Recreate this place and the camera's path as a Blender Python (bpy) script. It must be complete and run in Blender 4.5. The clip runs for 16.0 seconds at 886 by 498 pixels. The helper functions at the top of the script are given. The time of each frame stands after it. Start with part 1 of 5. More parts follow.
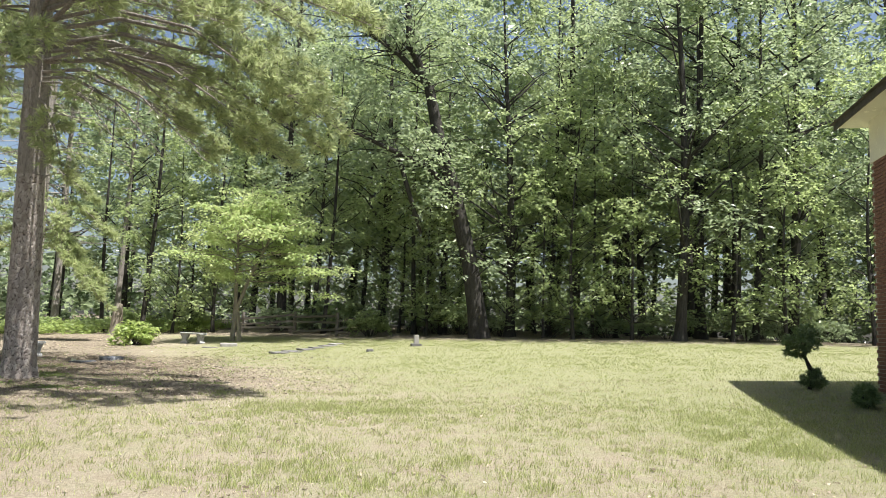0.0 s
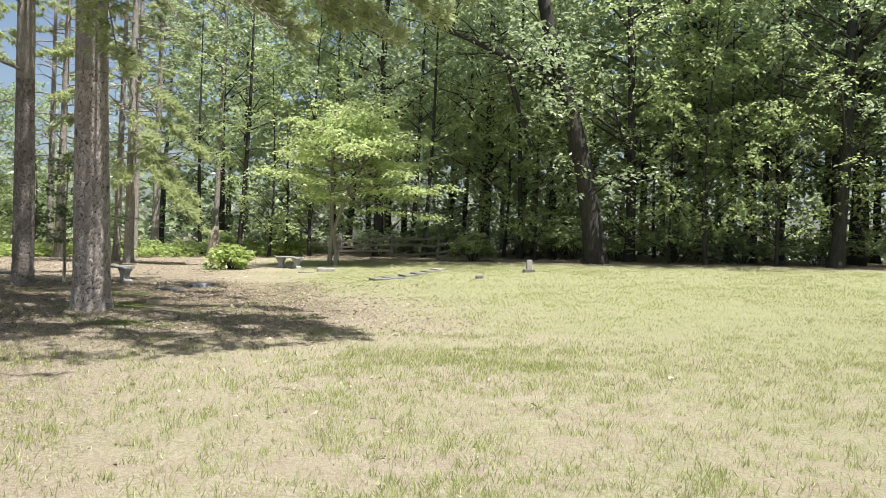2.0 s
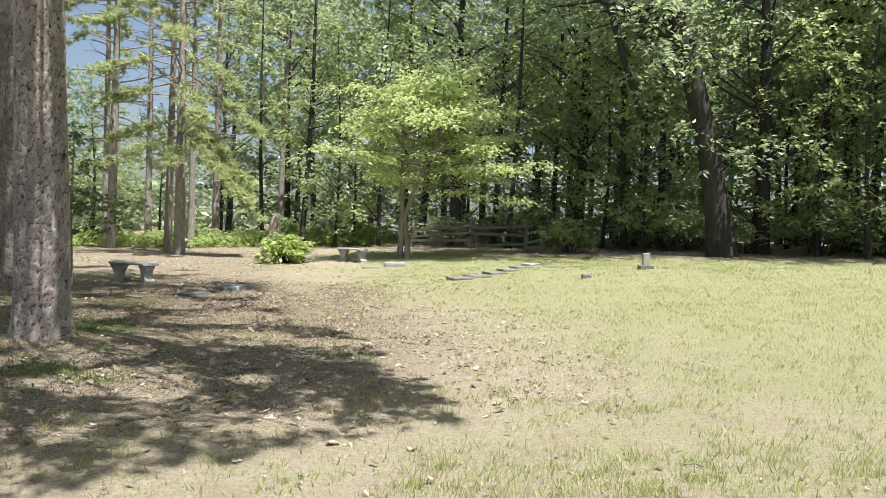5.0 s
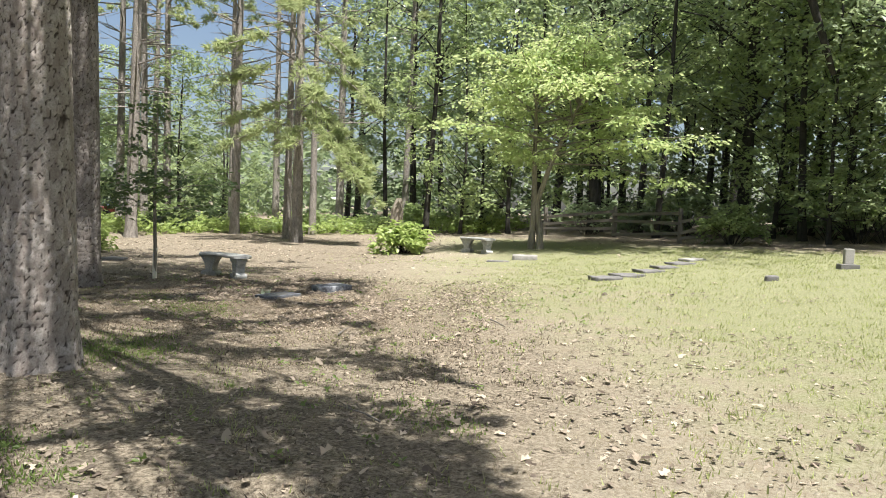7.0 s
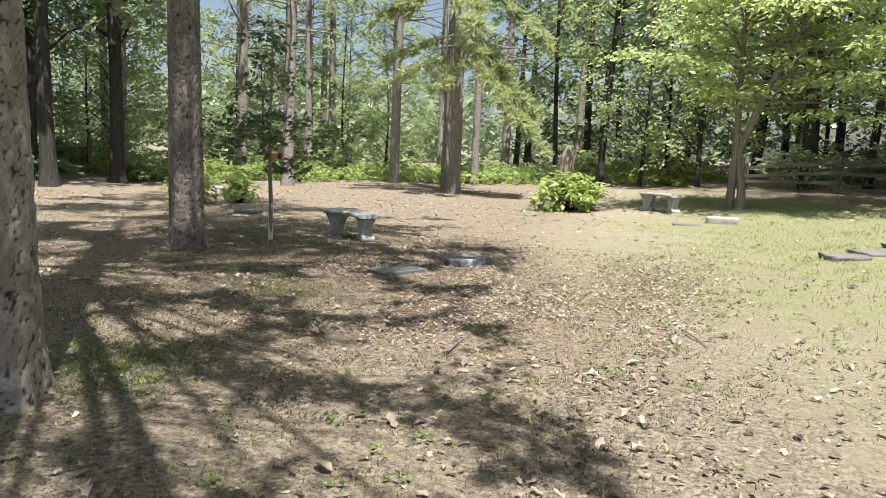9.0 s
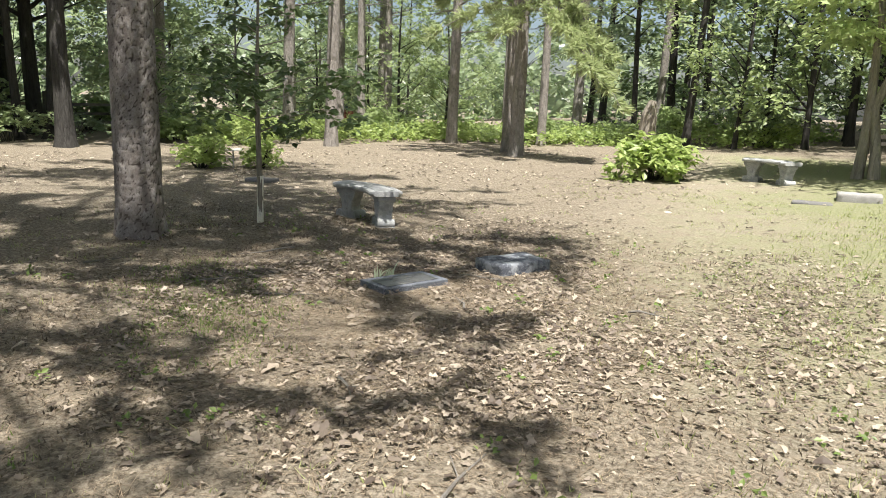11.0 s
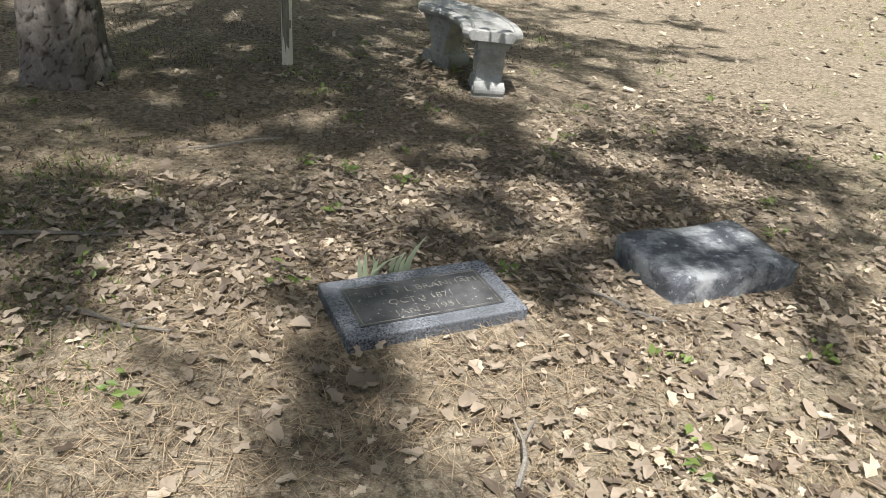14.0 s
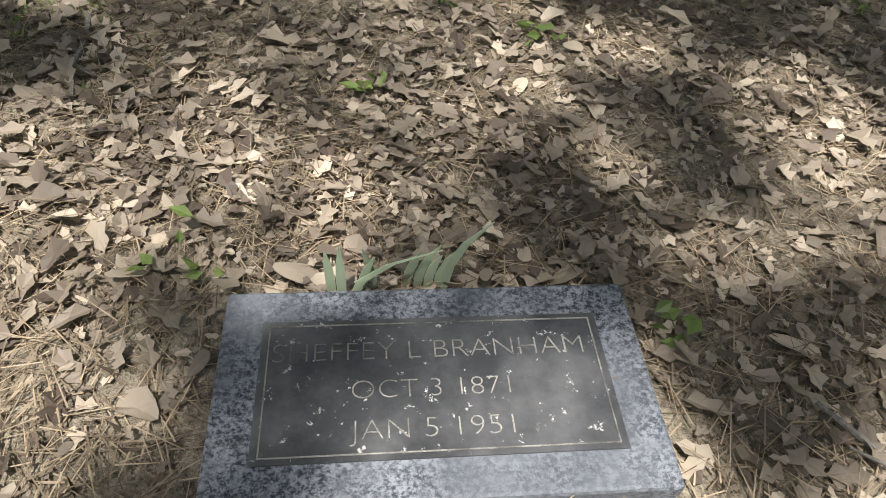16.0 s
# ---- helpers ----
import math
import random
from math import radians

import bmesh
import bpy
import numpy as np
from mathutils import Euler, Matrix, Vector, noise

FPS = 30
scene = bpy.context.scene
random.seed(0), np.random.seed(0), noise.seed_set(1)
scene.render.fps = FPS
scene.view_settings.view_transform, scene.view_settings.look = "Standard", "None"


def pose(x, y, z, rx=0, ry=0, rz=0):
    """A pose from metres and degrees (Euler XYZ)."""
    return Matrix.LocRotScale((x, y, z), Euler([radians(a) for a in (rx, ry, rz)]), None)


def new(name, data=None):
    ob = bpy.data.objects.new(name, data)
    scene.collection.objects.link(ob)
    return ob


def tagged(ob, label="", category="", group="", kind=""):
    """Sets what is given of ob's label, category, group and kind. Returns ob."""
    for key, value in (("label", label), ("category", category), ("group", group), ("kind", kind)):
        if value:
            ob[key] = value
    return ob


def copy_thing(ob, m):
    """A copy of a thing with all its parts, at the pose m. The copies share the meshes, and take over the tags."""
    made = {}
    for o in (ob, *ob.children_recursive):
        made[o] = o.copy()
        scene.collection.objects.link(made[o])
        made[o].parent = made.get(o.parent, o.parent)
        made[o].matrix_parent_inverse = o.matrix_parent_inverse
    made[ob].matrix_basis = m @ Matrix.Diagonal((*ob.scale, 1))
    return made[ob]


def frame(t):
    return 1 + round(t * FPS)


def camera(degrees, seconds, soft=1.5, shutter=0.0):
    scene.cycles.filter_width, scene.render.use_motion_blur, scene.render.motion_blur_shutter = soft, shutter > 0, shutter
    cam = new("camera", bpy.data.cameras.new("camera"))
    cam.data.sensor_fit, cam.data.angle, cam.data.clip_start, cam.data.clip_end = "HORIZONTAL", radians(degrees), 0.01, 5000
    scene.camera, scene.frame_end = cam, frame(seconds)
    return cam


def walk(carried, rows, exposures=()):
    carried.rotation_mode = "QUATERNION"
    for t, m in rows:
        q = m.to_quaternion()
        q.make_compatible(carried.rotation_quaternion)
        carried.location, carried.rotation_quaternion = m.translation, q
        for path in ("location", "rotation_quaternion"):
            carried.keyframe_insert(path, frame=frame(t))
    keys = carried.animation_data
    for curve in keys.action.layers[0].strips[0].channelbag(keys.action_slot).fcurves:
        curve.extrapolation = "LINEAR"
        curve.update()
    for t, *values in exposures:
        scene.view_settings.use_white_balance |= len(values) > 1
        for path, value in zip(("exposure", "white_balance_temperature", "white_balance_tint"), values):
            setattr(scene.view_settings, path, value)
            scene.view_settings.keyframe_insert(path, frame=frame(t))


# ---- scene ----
cam = camera(63.8, 16.0, soft=0.8)
METRES, EYE, TILT, LEAN, TURN = 20.0, 1.2, 0.0, 0.0, 0.0
ROWS = [
    (0.0, 0.0, 0.0, 0.0, -0.24, 6.29, -2.15),
    (0.5, -0.0108, 0.0342, 0.0012, 3.33, 4.31, -2.17),
    (1.0, -0.0193, 0.0657, 0.001, 5.44, 2.58, -2.19),
    (1.5, -0.0285, 0.0991, 0.0018, 6.49, 1.05, -2.22),
    (2.0, -0.0385, 0.1337, 0.0005, 7.08, -0.18, -2.21),
    (2.5, -0.05, 0.1681, -0.0002, 7.95, -0.99, -2.17),
    (3.0, -0.0607, 0.1999, -0.0006, 9.3, -1.34, -2.1),
    (3.5, -0.0685, 0.2355, 0.0005, 10.88, -1.41, -2.08),
    (6.0, -0.1059, 0.4015, 0.0057, 16.27, -1.85, -2.1),
    (6.5, -0.1168, 0.4354, 0.0059, 19.58, -2.32, -2.11),
    (7.0, -0.1274, 0.4677, 0.0074, 23.64, -3.1, -2.18),
    (7.5, -0.1399, 0.4991, 0.0097, 27.81, -4.23, -2.28),
    (8.0, -0.1515, 0.5303, 0.012, 31.58, -5.54, -2.34),
    (8.5, -0.1645, 0.5605, 0.0116, 34.86, -6.82, -2.38),
    (9.0, -0.178, 0.5883, 0.0106, 37.62, -7.94, -2.41),
    (11.5, -0.2661, 0.73, 0.0091, 44.07, -12.74, -2.33),
    (12.0, -0.2853, 0.7553, 0.0077, 44.87, -14.39, -2.54),
    (12.5, -0.3036, 0.7794, 0.0072, 46.32, -16.56, -3.08),
    (13.0, -0.3222, 0.8007, 0.0071, 48.69, -19.44, -3.71),
    (13.5, -0.3401, 0.8196, 0.0059, 52.98, -23.13, -4.28),
    (14.0, -0.3563, 0.8381, 0.0032, 59.08, -28.04, -4.53),
    (14.5, -0.3736, 0.8523, -0.0018, 65.4, -33.25, -4.49),
    (15.0, -0.3887, 0.8654, -0.0049, 71.16, -38.28, -4.01),
    (15.5, -0.4003, 0.8748, -0.008, 75.47, -42.8, -3.58),
    (16.0, -0.4135, 0.8822, -0.0158, 78.34, -46.74, -3.2),
]
walk(cam, [(t, pose(0, 0, EYE, TILT, LEAN, TURN) @ pose(METRES * x, METRES * y, METRES * z, 90 + pitch, roll, yaw)) for t, x, y, z, yaw, pitch, roll in ROWS])

# ---- world, sun ----
SUN_TO = Vector((0.81, -0.58, 0.0)).normalized()
SUN_ELEV = radians(69)
world = bpy.data.worlds.new("world")
scene.world = world
world.use_nodes = True
wn = world.node_tree.nodes
sky = wn.new("ShaderNodeTexSky")
sky.sky_type = "NISHITA"
sky.sun_disc = False
sky.sun_elevation = SUN_ELEV
sky.sun_rotation = math.atan2(SUN_TO.x, SUN_TO.y)
sky.air_density = 1.0
sky.dust_density = 3.0
sky.ozone_density = 0.5
wn["Background"].inputs[1].default_value = 0.068
world.node_tree.links.new(sky.outputs[0], wn["Background"].inputs[0])
sun = new("sun", bpy.data.lights.new("sun", "SUN"))
sun.data.energy = 5.0
sun.data.angle = radians(0.55)
sun.data.color = (1.0, 0.955, 0.89)
sun_way = Vector((SUN_TO.x * math.cos(SUN_ELEV), SUN_TO.y * math.cos(SUN_ELEV), math.sin(SUN_ELEV)))
sun.matrix_world = Matrix.Translation((20, -20, 40)) @ sun_way.to_track_quat("Z", "Y").to_matrix().to_4x4()
scene.view_settings.exposure = 1.2


# ---- materials ----
class Nodes:
    """Short hand for one node material."""

    def __init__(self, name, rough=0.8, spec=0.3):
        self.mat = bpy.data.materials.new(name)
        self.mat.use_nodes = True
        self.tree = self.mat.node_tree
        self.bsdf = self.tree.nodes["Principled BSDF"]
        self.bsdf.inputs["Roughness"].default_value = rough
        self.bsdf.inputs["Specular IOR Level"].default_value = spec
        self.coord = self.tree.nodes.new("ShaderNodeTexCoord").outputs["Object"]

    def link(self, a, b):
        self.tree.links.new(a, b)

    def mapped(self, scale):
        m = self.tree.nodes.new("ShaderNodeMapping")
        m.inputs["Scale"].default_value = scale
        self.link(self.coord, m.inputs[0])
        return m.outputs[0]

    def noise(self, scale, detail=4.0, rough=0.6, vec=None, warp=0.0):
        n = self.tree.nodes.new("ShaderNodeTexNoise")
        n.inputs["Scale"].default_value = scale
        n.inputs["Detail"].default_value = detail
        n.inputs["Roughness"].default_value = rough
        n.inputs["Distortion"].default_value = warp
        self.link(vec or self.coord, n.inputs["Vector"])
        return n.outputs["Fac"]

    def voronoi(self, scale, feature="F1", vec=None):
        n = self.tree.nodes.new("ShaderNodeTexVoronoi")
        n.feature = feature
        n.inputs["Scale"].default_value = scale
        self.link(vec or self.coord, n.inputs["Vector"])
        return n.outputs["Distance"]

    def ramp(self, fac, *stops):
        n = self.tree.nodes.new("ShaderNodeValToRGB")
        while len(n.color_ramp.elements) < len(stops):
            n.color_ramp.elements.new(0.5)
        for e, (p, c) in zip(n.color_ramp.elements, stops):
            e.position = p
            e.color = (*c, 1) if not isinstance(c, (int, float)) else (c, c, c, 1)
        self.link(fac, n.inputs[0])
        return n.outputs[0]

    def mix(self, fac, a, b, mode="MIX"):
        n = self.tree.nodes.new("ShaderNodeMix")
        n.data_type = "RGBA"
        n.blend_type = mode
        for sock, v in ((n.inputs["Factor"], fac), (n.inputs[6], a), (n.inputs[7], b)):
            if isinstance(v, bpy.types.NodeSocket):
                self.link(v, sock)
            elif isinstance(v, tuple):
                sock.default_value = (*v, 1)
            else:
                sock.default_value = v
        return n.outputs[2]

    def math(self, op, a, b=0.0):
        n = self.tree.nodes.new("ShaderNodeMath")
        n.operation = op
        for sock, v in zip(n.inputs, (a, b)):
            if isinstance(v, bpy.types.NodeSocket):
                self.link(v, sock)
            else:
                sock.default_value = v
        return n.outputs[0]

    def island(self):
        return self.tree.nodes.new("ShaderNodeNewGeometry").outputs["Random Per Island"]

    def random(self):
        return self.tree.nodes.new("ShaderNodeObjectInfo").outputs["Random"]

    def attr(self, name):
        n = self.tree.nodes.new("ShaderNodeAttribute")
        n.attribute_name = name
        return n.outputs["Fac"]

    def colour(self, c):
        if isinstance(c, tuple):
            self.bsdf.inputs["Base Color"].default_value = (*c, 1)
        else:
            self.link(c, self.bsdf.inputs["Base Color"])
        return self

    def bump(self, height, strength=0.5, dist=0.01):
        n = self.tree.nodes.new("ShaderNodeBump")
        n.inputs["Strength"].default_value = strength
        n.inputs["Distance"].default_value = dist
        self.link(height, n.inputs["Height"])
        self.link(n.outputs[0], self.bsdf.inputs["Normal"])
        return self

    def translucent(self, amount, colour):
        t = self.tree.nodes.new("ShaderNodeBsdfTranslucent")
        if isinstance(colour, tuple):
            t.inputs[0].default_value = (*colour, 1)
        else:
            self.link(colour, t.inputs[0])
        m = self.tree.nodes.new("ShaderNodeMixShader")
        m.inputs[0].default_value = amount
        self.link(self.bsdf.outputs[0], m.inputs[1])
        self.link(t.outputs[0], m.inputs[2])
        self.link(m.outputs[0], self.tree.nodes["Material Output"].inputs[0])
        return self


def leaf_material(name, dark, light, amount=0.35, rough=0.45, spec=0.4, skew=1.0):
    n = Nodes(name, rough, spec)
    c = n.ramp(n.math("POWER", n.island(), skew), (0.0, dark), (1.0, light))
    c = n.mix(n.math("MULTIPLY", n.random(), 0.3), c, dark)
    n.colour(c)
    n.translucent(amount, n.mix(0.6, c, tuple(min(0.9, v * 2.0) for v in light)))
    return n.mat


def bark_material(name, crack, plate, pale, stretch, scale):
    n = Nodes(name, 0.9, 0.15)
    v = n.mapped((scale, scale, scale * stretch))
    wob = n.math("MULTIPLY", n.noise(2.6, 4, 0.7, v), 0.55)
    vv = n.tree.nodes.new("ShaderNodeVectorMath")
    vv.operation = "ADD"
    n.link(v, vv.inputs[0])
    n.link(n.mix(1.0, (0, 0, 0), wob), vv.inputs[1])
    f1, f2 = n.tree.nodes.new("ShaderNodeTexVoronoi"), n.tree.nodes.new("ShaderNodeTexVoronoi")
    for node, feature in ((f1, "F1"), (f2, "F2")):
        node.feature, node.distance = feature, "MANHATTAN"
        node.inputs["Scale"].default_value = 1.0
        n.link(vv.outputs[0], node.inputs["Vector"])
    edge = n.math("MULTIPLY", n.math("SUBTRACT", f2.outputs["Distance"], f1.outputs["Distance"]), 0.35)
    cell = n.noise(1.3, 2, 0.5, v)
    fine = n.noise(9.0, 6, 0.7, v)
    c = n.ramp(cell, (0.3, plate), (0.7, pale))
    c = n.mix(0.55, c, n.mix(n.ramp(f1.outputs["Color"], (0.2, 0.0), (0.8, 1.0)), tuple(0.75 * k for k in plate), tuple(min(1, 1.1 * k) for k in pale)))
    c = n.mix(0.55, c, n.ramp(fine, (0.25, tuple(0.5 * k for k in plate)), (0.75, tuple(min(1, 1.25 * k) for k in pale))))
    streak = n.noise(1.0, 5, 0.7, n.mapped((scale * 1.1, scale * 1.1, scale * 0.16)))
    c = n.mix(n.ramp(streak, (0.34, 0.4), (0.48, 0.0)), c, crack)
    gap = n.ramp(n.noise(0.7, 3, 0.6, v), (0.40, 0.0), (0.62, 0.8))
    c = n.mix(n.math("MULTIPLY", gap, n.ramp(n.math("ADD", edge, n.math("MULTIPLY", fine, 0.05)), (0.02, 0.9), (0.085, 0.0))), c, crack)
    n.colour(c)
    h = n.math("ADD", n.math("ADD", n.ramp(edge, (0.0, 0.0), (0.14, 0.5)), n.math("MULTIPLY", fine, 0.45)), n.ramp(streak, (0.3, 0.0), (0.5, 0.6)))
    n.bump(h, 0.9, 0.022)
    return n.mat


PINE_BARK = bark_material("pine_bark", (0.07, 0.06, 0.054), (0.20, 0.18, 0.163), (0.40, 0.37, 0.342), 0.42, 21)


def plate_material(name, k):
    def dim(*c):
        return tuple(k * v for v in c)

    n = Nodes(name, 0.92, 0.12)
    fine = n.noise(55, 6, 0.75)
    flake = n.noise(16, 5, 0.7, n.mapped((1, 1, 0.45)))
    c = n.mix(n.attr("tone"), dim(0.26, 0.236, 0.218), dim(0.45, 0.42, 0.395))
    c = n.mix(n.ramp(flake, (0.36, 0.75), (0.56, 0.0)), c, dim(0.20, 0.165, 0.147))
    c = n.mix(n.ramp(fine, (0.34, 0.6), (0.55, 0.0)), c, dim(0.15, 0.127, 0.113))
    c = n.mix(n.ramp(n.noise(5, 4, 0.7), (0.60, 0.0), (0.72, 0.5)), c, dim(0.50, 0.47, 0.43))
    c = n.mix(n.ramp(n.attr("plate"), (0.0, 1.0), (0.6, 0.0)), c, (0.045, 0.036, 0.032))
    n.colour(c)
    n.bump(n.math("ADD", n.math("MULTIPLY", fine, 0.6), flake), 0.8, 0.012)
    return n.mat


# same bark twice: sunlit tone for one pine, shade darkened in for the other
SUNLIT_PLATES, SHADED_PLATES = plate_material("sunlit_plated_bark", 1.0), plate_material("shaded_plated_bark", 0.62)
# bark colour set near black, with the shade of the leaves put in
SHADED_OAK_BARK = bark_material("shaded_oak_bark", (0.012, 0.011, 0.010), (0.036, 0.034, 0.032), (0.078, 0.074, 0.068), 0.2, 14)
GREY_BARK = bark_material("grey_bark", (0.10, 0.09, 0.075), (0.24, 0.21, 0.17), (0.36, 0.33, 0.28), 0.12, 9)
LEAF_OAK = leaf_material("oak_leaf", (0.08, 0.12, 0.06), (0.31, 0.375, 0.225), 0.4, 0.34, 0.6)
LEAF_MIXED = leaf_material("mixed_leaf", (0.095, 0.14, 0.062), (0.32, 0.385, 0.20), 0.42, 0.36, 0.6)
LEAF_LIGHT = leaf_material("understory_leaf", (0.135, 0.188, 0.075), (0.33, 0.395, 0.19), 0.5)
LEAF_DOGWOOD = leaf_material("dogwood_leaf", (0.25, 0.365, 0.14), (0.43, 0.53, 0.24), 0.5)
LEAF_SHRUB = leaf_material("shrub_leaf", (0.16, 0.23, 0.06), (0.36, 0.43, 0.16), 0.4)
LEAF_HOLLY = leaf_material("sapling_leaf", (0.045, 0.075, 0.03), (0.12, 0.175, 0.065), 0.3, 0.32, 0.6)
NEEDLE = leaf_material("pine_needle", (0.160, 0.209, 0.094), (0.407, 0.451, 0.242), 0.42, 0.5)
NEEDLE_DARK = leaf_material("yew_needle", (0.07, 0.12, 0.05), (0.20, 0.27, 0.11), 0.15)
GRASS = leaf_material("grass_blade", (0.16, 0.20, 0.065), (0.365, 0.39, 0.17), 0.35, 0.5)
STRAW = leaf_material("dry_straw", (0.22, 0.19, 0.125), (0.43, 0.385, 0.28), 0.2, 0.6)
DEAD_LEAF = leaf_material("fallen_leaf", (0.062, 0.046, 0.036), (0.47, 0.40, 0.315), 0.12, 0.6, 0.35, 1.4)
FALLEN_NEEDLE = leaf_material("fallen_needle", (0.10, 0.073, 0.05), (0.42, 0.335, 0.23), 0.1, 0.6, 0.35, 1.4)
OLD_CRUMB = leaf_material("bark_crumb", (0.05, 0.04, 0.03), (0.20, 0.155, 0.11), 0.0, 0.8)
WEED = leaf_material("weed_leaf", (0.09, 0.14, 0.04), (0.20, 0.27, 0.08), 0.35)
IRIS = leaf_material("iris_leaf", (0.30, 0.38, 0.26), (0.46, 0.53, 0.38), 0.25)


def ground_material():
    n = Nodes("ground_soil", 0.95, 0.1)
    grass, litter = n.attr("grass"), n.attr("litter")
    big = n.noise(0.35, 3, 0.6)
    mid = n.noise(3.2, 4, 0.65)
    fine = n.noise(34, 5, 0.75)
    grit = n.noise(150, 3, 0.8)
    soil = n.mix(n.ramp(mid, (0.35, 0.0), (0.65, 1.0)), (0.260, 0.233, 0.180), (0.352, 0.326, 0.264))
    soil = n.mix(n.ramp(fine, (0.35, 0.85), (0.62, 0.0)), soil, (0.19, 0.155, 0.105))
    soil = n.mix(n.ramp(grit, (0.58, 0.0), (0.72, 0.7)), soil, (0.54, 0.49, 0.40))
    turf = n.mix(n.ramp(fine, (0.35, 0.0), (0.65, 1.0)), (0.153, 0.166, 0.079), (0.280, 0.278, 0.176))
    duff = n.mix(n.ramp(fine, (0.38, 0.0), (0.62, 1.0)), (0.08, 0.065, 0.048), (0.345, 0.30, 0.232))
    duff = n.mix(n.ramp(n.noise(11, 5, 0.7), (0.40, 0.45), (0.54, 0.0)), duff, (0.10, 0.083, 0.06))
    duff = n.mix(n.ramp(grit, (0.55, 0.0), (0.70, 0.6)), duff, (0.42, 0.375, 0.30))
    g = n.math("ADD", grass, n.math("MULTIPLY", n.math("SUBTRACT", n.math("ADD", big, mid), 1.0), 0.9))
    c = n.mix(n.ramp(g, (0.18, 0.0), (0.62, 1.0)), soil, turf)
    l = n.math("ADD", litter, n.math("MULTIPLY", n.math("SUBTRACT", mid, 0.5), 0.8))
    c = n.mix(n.ramp(l, (0.35, 0.0), (0.7, 1.0)), c, duff)
    n.colour(c)
    n.bump(n.math("ADD", fine, n.math("MULTIPLY", grit, 0.4)), 0.8, 0.03)
    return n.mat


def stone_material(name, a, b, spots, scale=60.0, rough=0.8):
    n = Nodes(name, rough, 0.35)
    c = n.mix(n.ramp(n.noise(scale * 5, 3, 0.8), (0.40, 0.0), (0.60, 1.0)), a, b)
    c = n.mix(n.ramp(n.noise(scale * 0.12, 5, 0.7), (0.45, 0.0), (0.62, 0.8)), c, spots)
    c = n.mix(n.ramp(n.noise(scale * 0.5, 4, 0.7), (0.62, 0.0), (0.68, 0.8)), c, tuple(min(1, 1.5 * v) for v in spots))
    n.colour(c)
    n.bump(n.noise(scale, 6, 0.75), 0.6, 0.006)
    return n.mat


GROUND = ground_material()
CONCRETE = stone_material("weathered_concrete", (0.27, 0.275, 0.275), (0.49, 0.495, 0.49), (0.20, 0.21, 0.205), 40)
GRANITE = stone_material("grey_granite", (0.022, 0.027, 0.038), (0.21, 0.225, 0.255), (0.10, 0.11, 0.128), 27)
FIELD_STONE = stone_material("field_stone", (0.075, 0.075, 0.078), (0.21, 0.205, 0.205), (0.12, 0.118, 0.112), 30)
PALE_STONE = stone_material("pale_marble", (0.22, 0.215, 0.205), (0.36, 0.35, 0.335), (0.2, 0.195, 0.18), 30)
DARK_STONE = stone_material("lichened_granite", (0.03, 0.035, 0.045), (0.12, 0.13, 0.155), (0.34, 0.36, 0.38), 80)
CREAM = stone_material("cream_painted_board", (0.70, 0.67, 0.58), (0.76, 0.73, 0.64), (0.66, 0.63, 0.55), 8)
WOOD = stone_material("weathered_wood", (0.11, 0.10, 0.09), (0.20, 0.19, 0.17), (0.12, 0.105, 0.09), 25)


# ---- mesh helpers ----
def part(name, data, material, parent=None, label="", smooth=False):
    """Links one mesh, from (verts, faces) or a bmesh, as a part of a thing."""
    me = bpy.data.meshes.new(name)
    if isinstance(data, bmesh.types.BMesh):
        data.to_mesh(me)
        data.free()
    else:
        me.from_pydata(*[d.tolist() if isinstance(d, np.ndarray) else d for d in (data[0],)], [], data[1].tolist() if isinstance(data[1], np.ndarray) else data[1])
    me.materials.append(material)
    if smooth:
        me.polygons.foreach_set("use_smooth", np.ones(len(me.polygons), bool))
    ob = new(name, me)
    if parent:
        ob.parent = parent
    if label:
        tagged(ob, label)
    return ob


def thing(name, m, label, category, group="", kind=""):
    ob = new(name)
    ob.empty_display_size = 0.2
    ob.matrix_basis = m
    return tagged(ob, label, category, group, kind)


def tube(out, pts, radii, sides=8, wob=0.0, rng=None, cap=True):
    """Adds a tapered bent tube to out = (verts, faces)."""
    verts, faces = out
    pts = [Vector(p) for p in pts]
    start = len(verts)
    side = None
    for i, (p, r) in enumerate(zip(pts, radii)):
        d = (pts[min(i + 1, len(pts) - 1)] - pts[max(i - 1, 0)]).normalized()
        side = d.orthogonal().normalized() if side is None else (side - d * side.dot(d)).normalized()
        other = d.cross(side)
        for k in range(sides):
            a = 2 * math.pi * k / sides
            rr = r * (1 + (rng.uniform(-wob, wob) if wob else 0))
            verts.append(tuple(p + (side * math.cos(a) + other * math.sin(a)) * rr))
    for i in range(len(pts) - 1):
        for k in range(sides):
            a, b = start + i * sides + k, start + i * sides + (k + 1) % sides
            faces.append((a, b, b + sides, a + sides))
    if cap:
        n = start + (len(pts) - 1) * sides
        faces.append(tuple(n + k for k in range(sides)))
    return out


def unit(v):
    return v / np.maximum(np.linalg.norm(v, axis=-1, keepdims=True), 1e-9)


